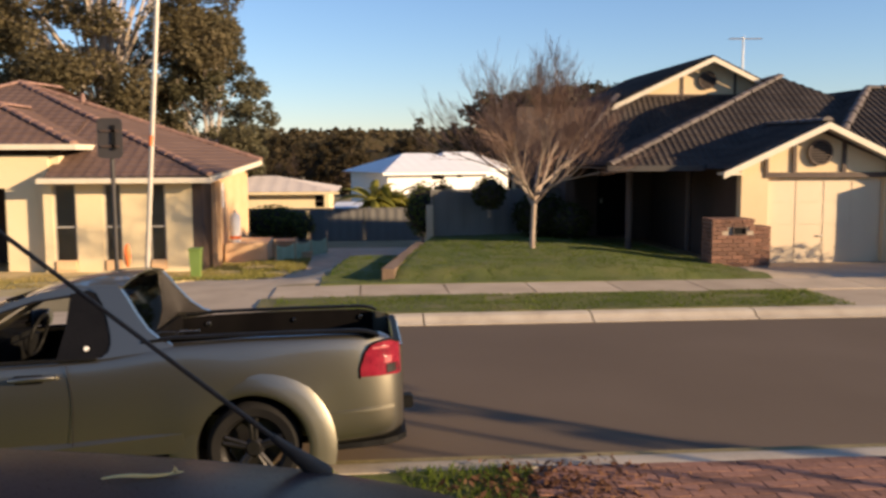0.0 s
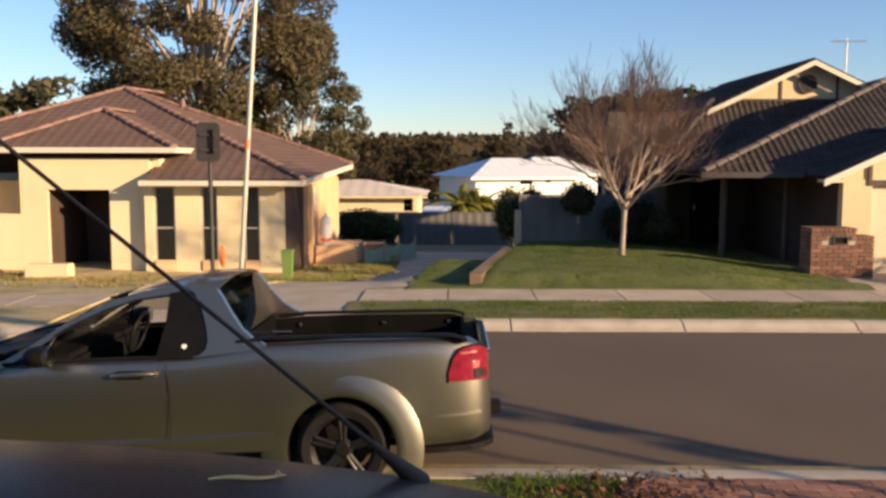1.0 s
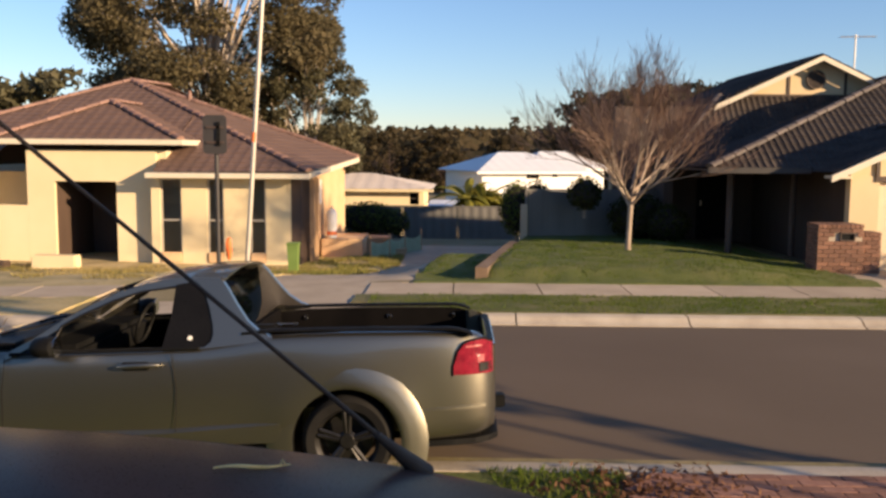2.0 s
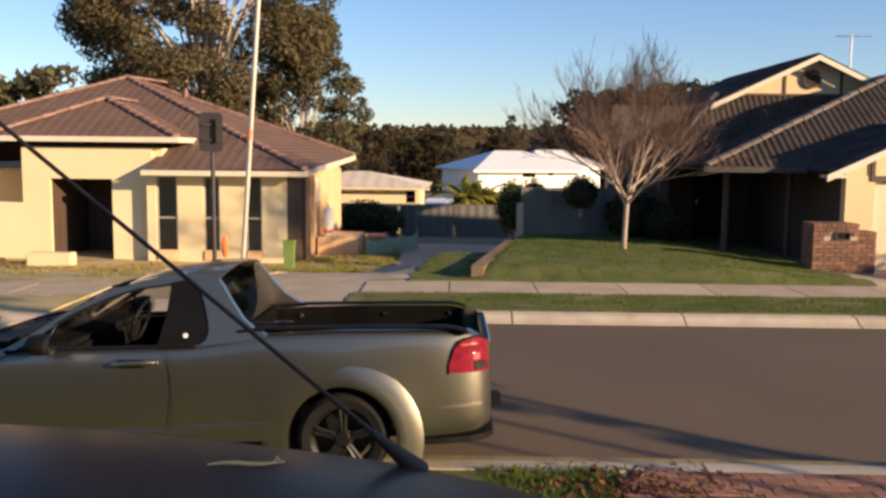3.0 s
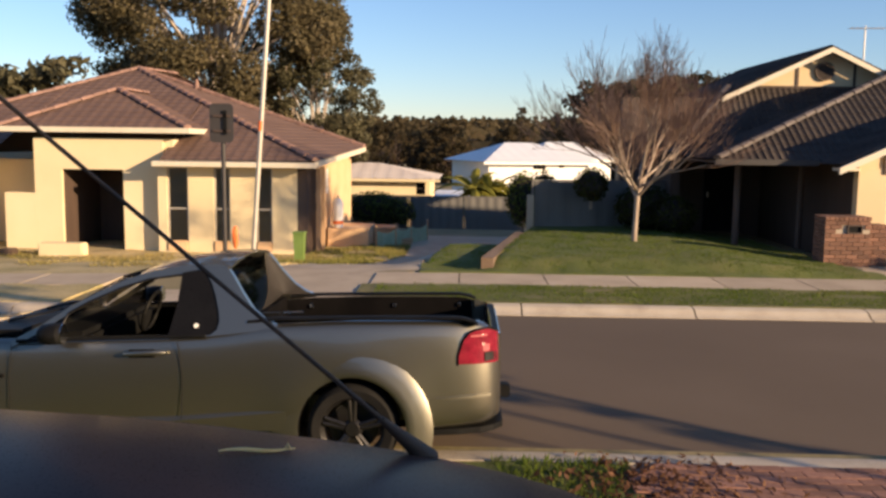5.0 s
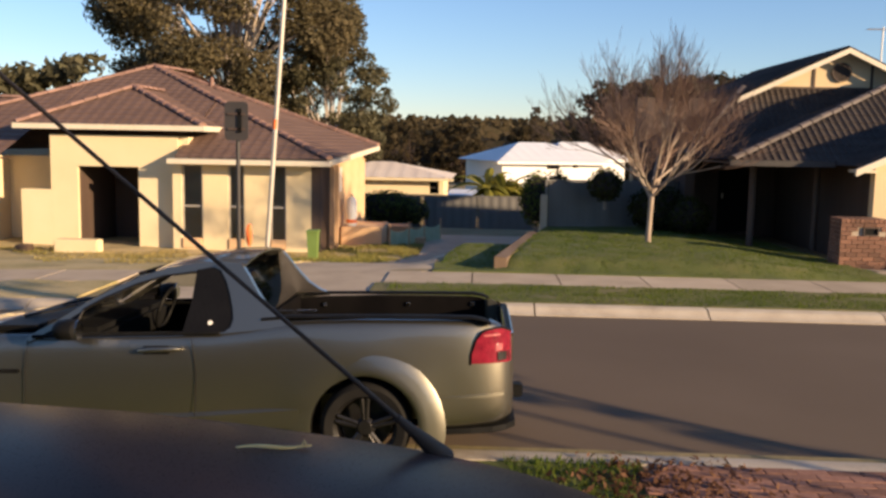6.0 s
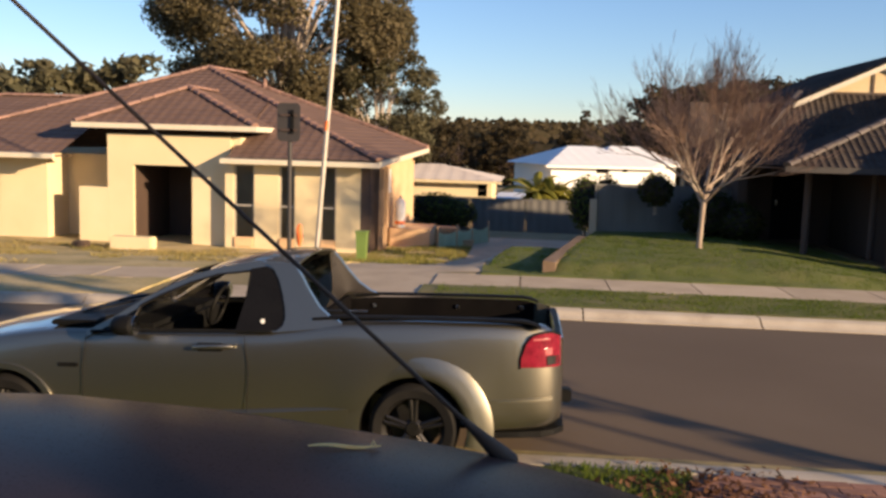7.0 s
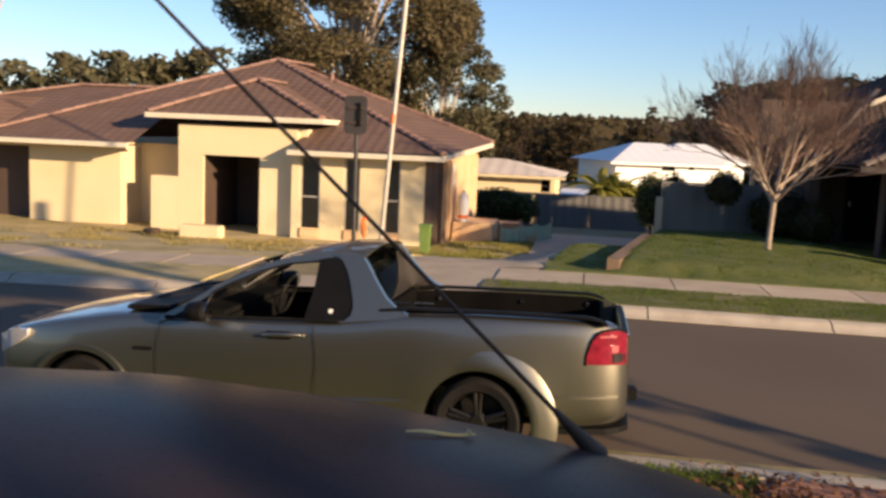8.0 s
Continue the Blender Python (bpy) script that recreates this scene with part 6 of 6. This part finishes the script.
def shrub(name, x, y, z, rx, ry, rz, mat, label, seed, leaf=.06, per=900, fill=True):
    t = thing(name, (x, y, z), label, "shrub")
    rg = np.random.default_rng(seed)
    k = int(per * (rx + rz) ** 2)
    d = rg.normal(size=(k, 3))
    d /= np.linalg.norm(d, axis=1, keepdims=True)
    q = d * rg.uniform(.75, 1.04, size=(k, 1)) * np.array([rx, ry, rz])
    q = q[q[:, 2] > -rz * .98]
    P = q + np.array([x, y, z + rz])
    part("foliage", quads_mesh("foliage", P, q + rg.normal(size=q.shape) * .3, leaf * rg.uniform(.6, 1.4, len(P)), mat, seed=seed), None, t)
    bm = bmesh.new()
    tube(bm, [(x, y, z - .2), (x, y, z + rz * .8)], [.05, .03], 6)
    part("stem", bm, M_bark, t)
    # near-black inner ball painted in as the shade deep in the foliage
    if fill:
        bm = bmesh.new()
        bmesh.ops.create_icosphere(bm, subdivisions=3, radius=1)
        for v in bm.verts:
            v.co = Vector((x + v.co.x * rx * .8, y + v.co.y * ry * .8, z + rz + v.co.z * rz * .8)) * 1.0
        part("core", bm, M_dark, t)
    return t


# one clipped shrub's lit left and dark right, put into two leaf colours
shrub("hedge", 2.42, 19.2, .0, .50, .5, .80, M_hedge2, "clipped rounded hedge shrub by the gate post, coloured as lit", 21)
shrub("hedge", 2.98, 19.6, .0, .50, .5, .80, M_hedge, "clipped hedge shrub behind the fence, coloured as shaded", 26)
# unseen hedge, sized so that its shadow covers the garage driveway
shrub("hedge", 15.0, 8.9, -.2, .6, 2.6, 1.02, M_hedge2, "long green hedge added out of view to shade the drive", 28, leaf=.08, per=900)
shrub("topiary", 4.10, 17.55, .86, .46, .46, .45, M_hedge, "dark clipped ball topiary before the fence", 22)
shrub("hedge", 5.5, 17.6, .05, .8, .5, .65, M_hedge, "dark shaded shrub along the house front", 23)
shrub("hedge", 6.2, 17.2, .05, .6, .5, .5, M_hedge, "dark shaded shrub along the house front", 24)
shrub("hedge", -3.2, 32.6, -1.2, 1.35, .5, .72, M_hedge2, "low green hedge along the boundary fence", 25, leaf=.08, per=420)
shrub("hedge", -2.1, 32.7, -1.2, .8, .5, .56, M_hedge2, "low green hedge along the boundary fence", 27, leaf=.08, per=420)


def palm(x, y, z, h, seed):
    rg = random.Random(seed)
    t = thing("palm", (x, y, z), "small yellow-green palm before the white house", "palm")
    bm = bmesh.new()
    tube(bm, [(x, y, z - .2), (x, y, z + h * .5)], [.12, .09], 8)
    part("trunk", bm, M_bark, t)
    for k in range(16):
        a = rg.uniform(0, math.tau)
        up = rg.uniform(.1, 1.2)
        bm = bmesh.new()
        L = h * .62
        prev = None
        for i in range(9):
            s = i / 8
            r = L * s * math.cos(up * .6)
            c = Vector((x + r * math.cos(a), y + r * math.sin(a), z + h * .5 + L * (up * s - .75 * s * s)))
            w = .22 * math.sin(math.pi * min(.98, s + .06))
            sd = Vector((-math.sin(a), math.cos(a), -.4)) * w
            sd2 = Vector((math.sin(a), -math.cos(a), -.4)) * w
            row = [bm.verts.new(c + sd), bm.verts.new(c), bm.verts.new(c + sd2)]
            if prev:
                bm.faces.new((prev[0], prev[1], row[1], row[0]))
                bm.faces.new((prev[1], prev[2], row[2], row[1]))
            prev = row
        part("frond", bm, M_palm, t)


palm(1.15, 36.3, height(1.1, 36.3), 3.7, 1)
palm(1.9, 36.2, height(1.9, 36.2), 3.3, 2)
for x, y, r, hz, sd in ((1.75, 36.6, .55, 1.30, 51), (2.35, 36.9, .55, 1.22, 52), (1.2, 36.2, .55, 1.1, 53), (2.75, 36.5, .4, .95, 54)):
    shrub("shrub", x, y, height(x, y), r, .5, hz, M_palm, "yellow-green bushy shrub behind the fence", sd, leaf=.16, per=260, fill=False)

# grass blades, leaf litter
def blades(name, region, n, h, mat, label, seed):
    rg = np.random.default_rng(seed)
    x0, x1, y0, y1, inside, lift = region
    X, Y = rg.uniform(x0, x1, n), rg.uniform(y0, y1, n)
    keep = np.array([inside(a, b) for a, b in zip(X, Y)])
    X, Y = X[keep], Y[keep]
    Z = np.array([height(a, b) + lift for a, b in zip(X, Y)])
    k = len(X)
    a = rg.uniform(0, math.tau, k)
    hh = h * rg.uniform(.5, 1.5, k)
    lean = rg.normal(size=(k, 2)) * hh[:, None] * .5
    w = .004 + .10 * hh
    p = np.stack([np.stack([X - np.cos(a) * w, Y - np.sin(a) * w, Z - .01], 1), np.stack([X + np.cos(a) * w, Y + np.sin(a) * w, Z - .01], 1), np.stack([X + lean[:, 0], Y + lean[:, 1], Z + hh], 1)], 1).reshape(-1, 3)
    me_ = bpy.data.meshes.new(name)
    me_.from_pydata(p.tolist(), [], np.arange(3 * k).reshape(-1, 3).tolist())
    me_.materials.append(mat)
    o = part(name, me_, mat)
    return tagged(o, label, "grass", kind="stuff")


blades("grass_blades", (-3, 2.9, -3.2, .2, lambda x, y: x < 2.0 + 0.3 * math.sin(y * 2) - 0.25 * y and noise.noise((x * 1.7, y * 1.7, 0)) > -.25, .012), 26000, .045, M_blade, "short green grass blades by the kerb", 1)
blades("grass_blades", (-.6, 8.3, 6.8, 8.42, lambda x, y: noise.noise((x * 1.2, y * 2, 4)) > -.35, .035), 16000, .028, M_blade, "green verge grass blades", 2)
blades("grass_blades", (0, 8.3, 9.75, 17.5, lambda x, y: x > lawn_left(y) + .03, .03), 45000, .024, M_blade, "green lawn grass blades", 3)
blades("grass_blades", (-14, -2.6, 10, 17.4, lambda x, y: noise.noise((x * .6, y * .6, 8)) > .05 and x < drive_left(y) - .1, .02), 22000, .07, leaf_material("straw_blades", [(.24, .22, .06), (.36, .29, .11), (.46, .36, .18)], .3), "tufts of dry yellow-green grass", 4)
blades("grass_blades", (-3.4, -.5, 12.5, 20.2, lambda x, y: x < drive_left(y) - .05 and noise.noise((x, y, 12)) > -.2, .02), 12000, .08, M_tuft, "yellow-green weeds beside the driveway", 6)
rg = np.random.default_rng(77)
k = 900
lx = 2.15 + rg.normal(size=k) * .38
ly = -.55 + rg.normal(size=k) * .45
sel = ly < .3
lx, ly = lx[sel], ly[sel]
pos = np.stack([lx, ly, np.array([height(a, b) for a, b in zip(lx, ly)]) + .03 + rg.uniform(0, .03, len(lx))], 1)
ltr = part("leaf_litter", quads_mesh("leaf_litter", pos, rg.normal(size=pos.shape) + np.array([0, 0, .8]), rg.uniform(.02, .045, len(lx)), M_dead, seed=8), None)
tagged(ltr, "scattered dry brown leaves at the paver edge", "leaves", kind="stuff")

# ---------------------------------------------------------------- clay pavers of the near drive, each a piece
drive = sheet("driveway_near", 1.6, 9.0, -9.0, .15, .006, M_sand, "pinkish clay brick-paved drive", "driveway", dx=.4, dy=.4)
bm = boxed(-.5, .5, -.5, .5, -.5, .5)
bmesh.ops.bevel(bm, geom=bm.edges[:], offset=.04, segments=1, affect='EDGES')
pm = bpy.data.meshes.new("paver")
bm.to_mesh(pm)
bm.free()
pm.materials.append(M_paver)
rest = []
count = 0
row = 0
y = .10
while y > -7:
    x = 1.75 + (.115 if row % 2 else 0)
    while x < 8.8:
        if x > 2.0 + .25 * math.sin(y * 2) - .25 * y:
            z = height(x, y) + .012 + .012 + random.uniform(-.002, .003)
            if x < 6.2 and y > -.95 and count < 298:
                o = new("paver", pm)
                o.parent = drive
                o.matrix_basis = Matrix.Translation((x + .113, y - .055, z)) @ Matrix.Rotation(random.uniform(-.012, .012), 4, 'Z') @ Matrix.Diagonal((.222, .106, .03, 1))
                count += 1
            else:
                rest.append((x + .113, y - .055, z))
        x += .23
    y -= .112
    row += 1
vv, ff = [], []
for x, y, z in rest:
    i = len(vv)
    vv += [(x - .111, y - .053, z - .01), (x + .111, y - .053, z - .01), (x + .111, y + .053, z - .01), (x - .111, y + .053, z - .01), (x - .104, y - .047, z + .014), (x + .104, y - .047, z + .014), (x + .104, y + .047, z + .014), (x - .104, y + .047, z + .014)]
    ff += [(i + 4, i + 5, i + 6, i + 7), (i, i + 1, i + 5, i + 4), (i + 1, i + 2, i + 6, i + 5), (i + 2, i + 3, i + 7, i + 6), (i + 3, i, i + 4, i + 7)]
rm = bpy.data.meshes.new("paver_field")
rm.from_pydata(vv, [], ff)
pf = part("paver_field", rm, M_paver, drive)
tagged(pf, "pinkish clay pavers", kind="stuff")
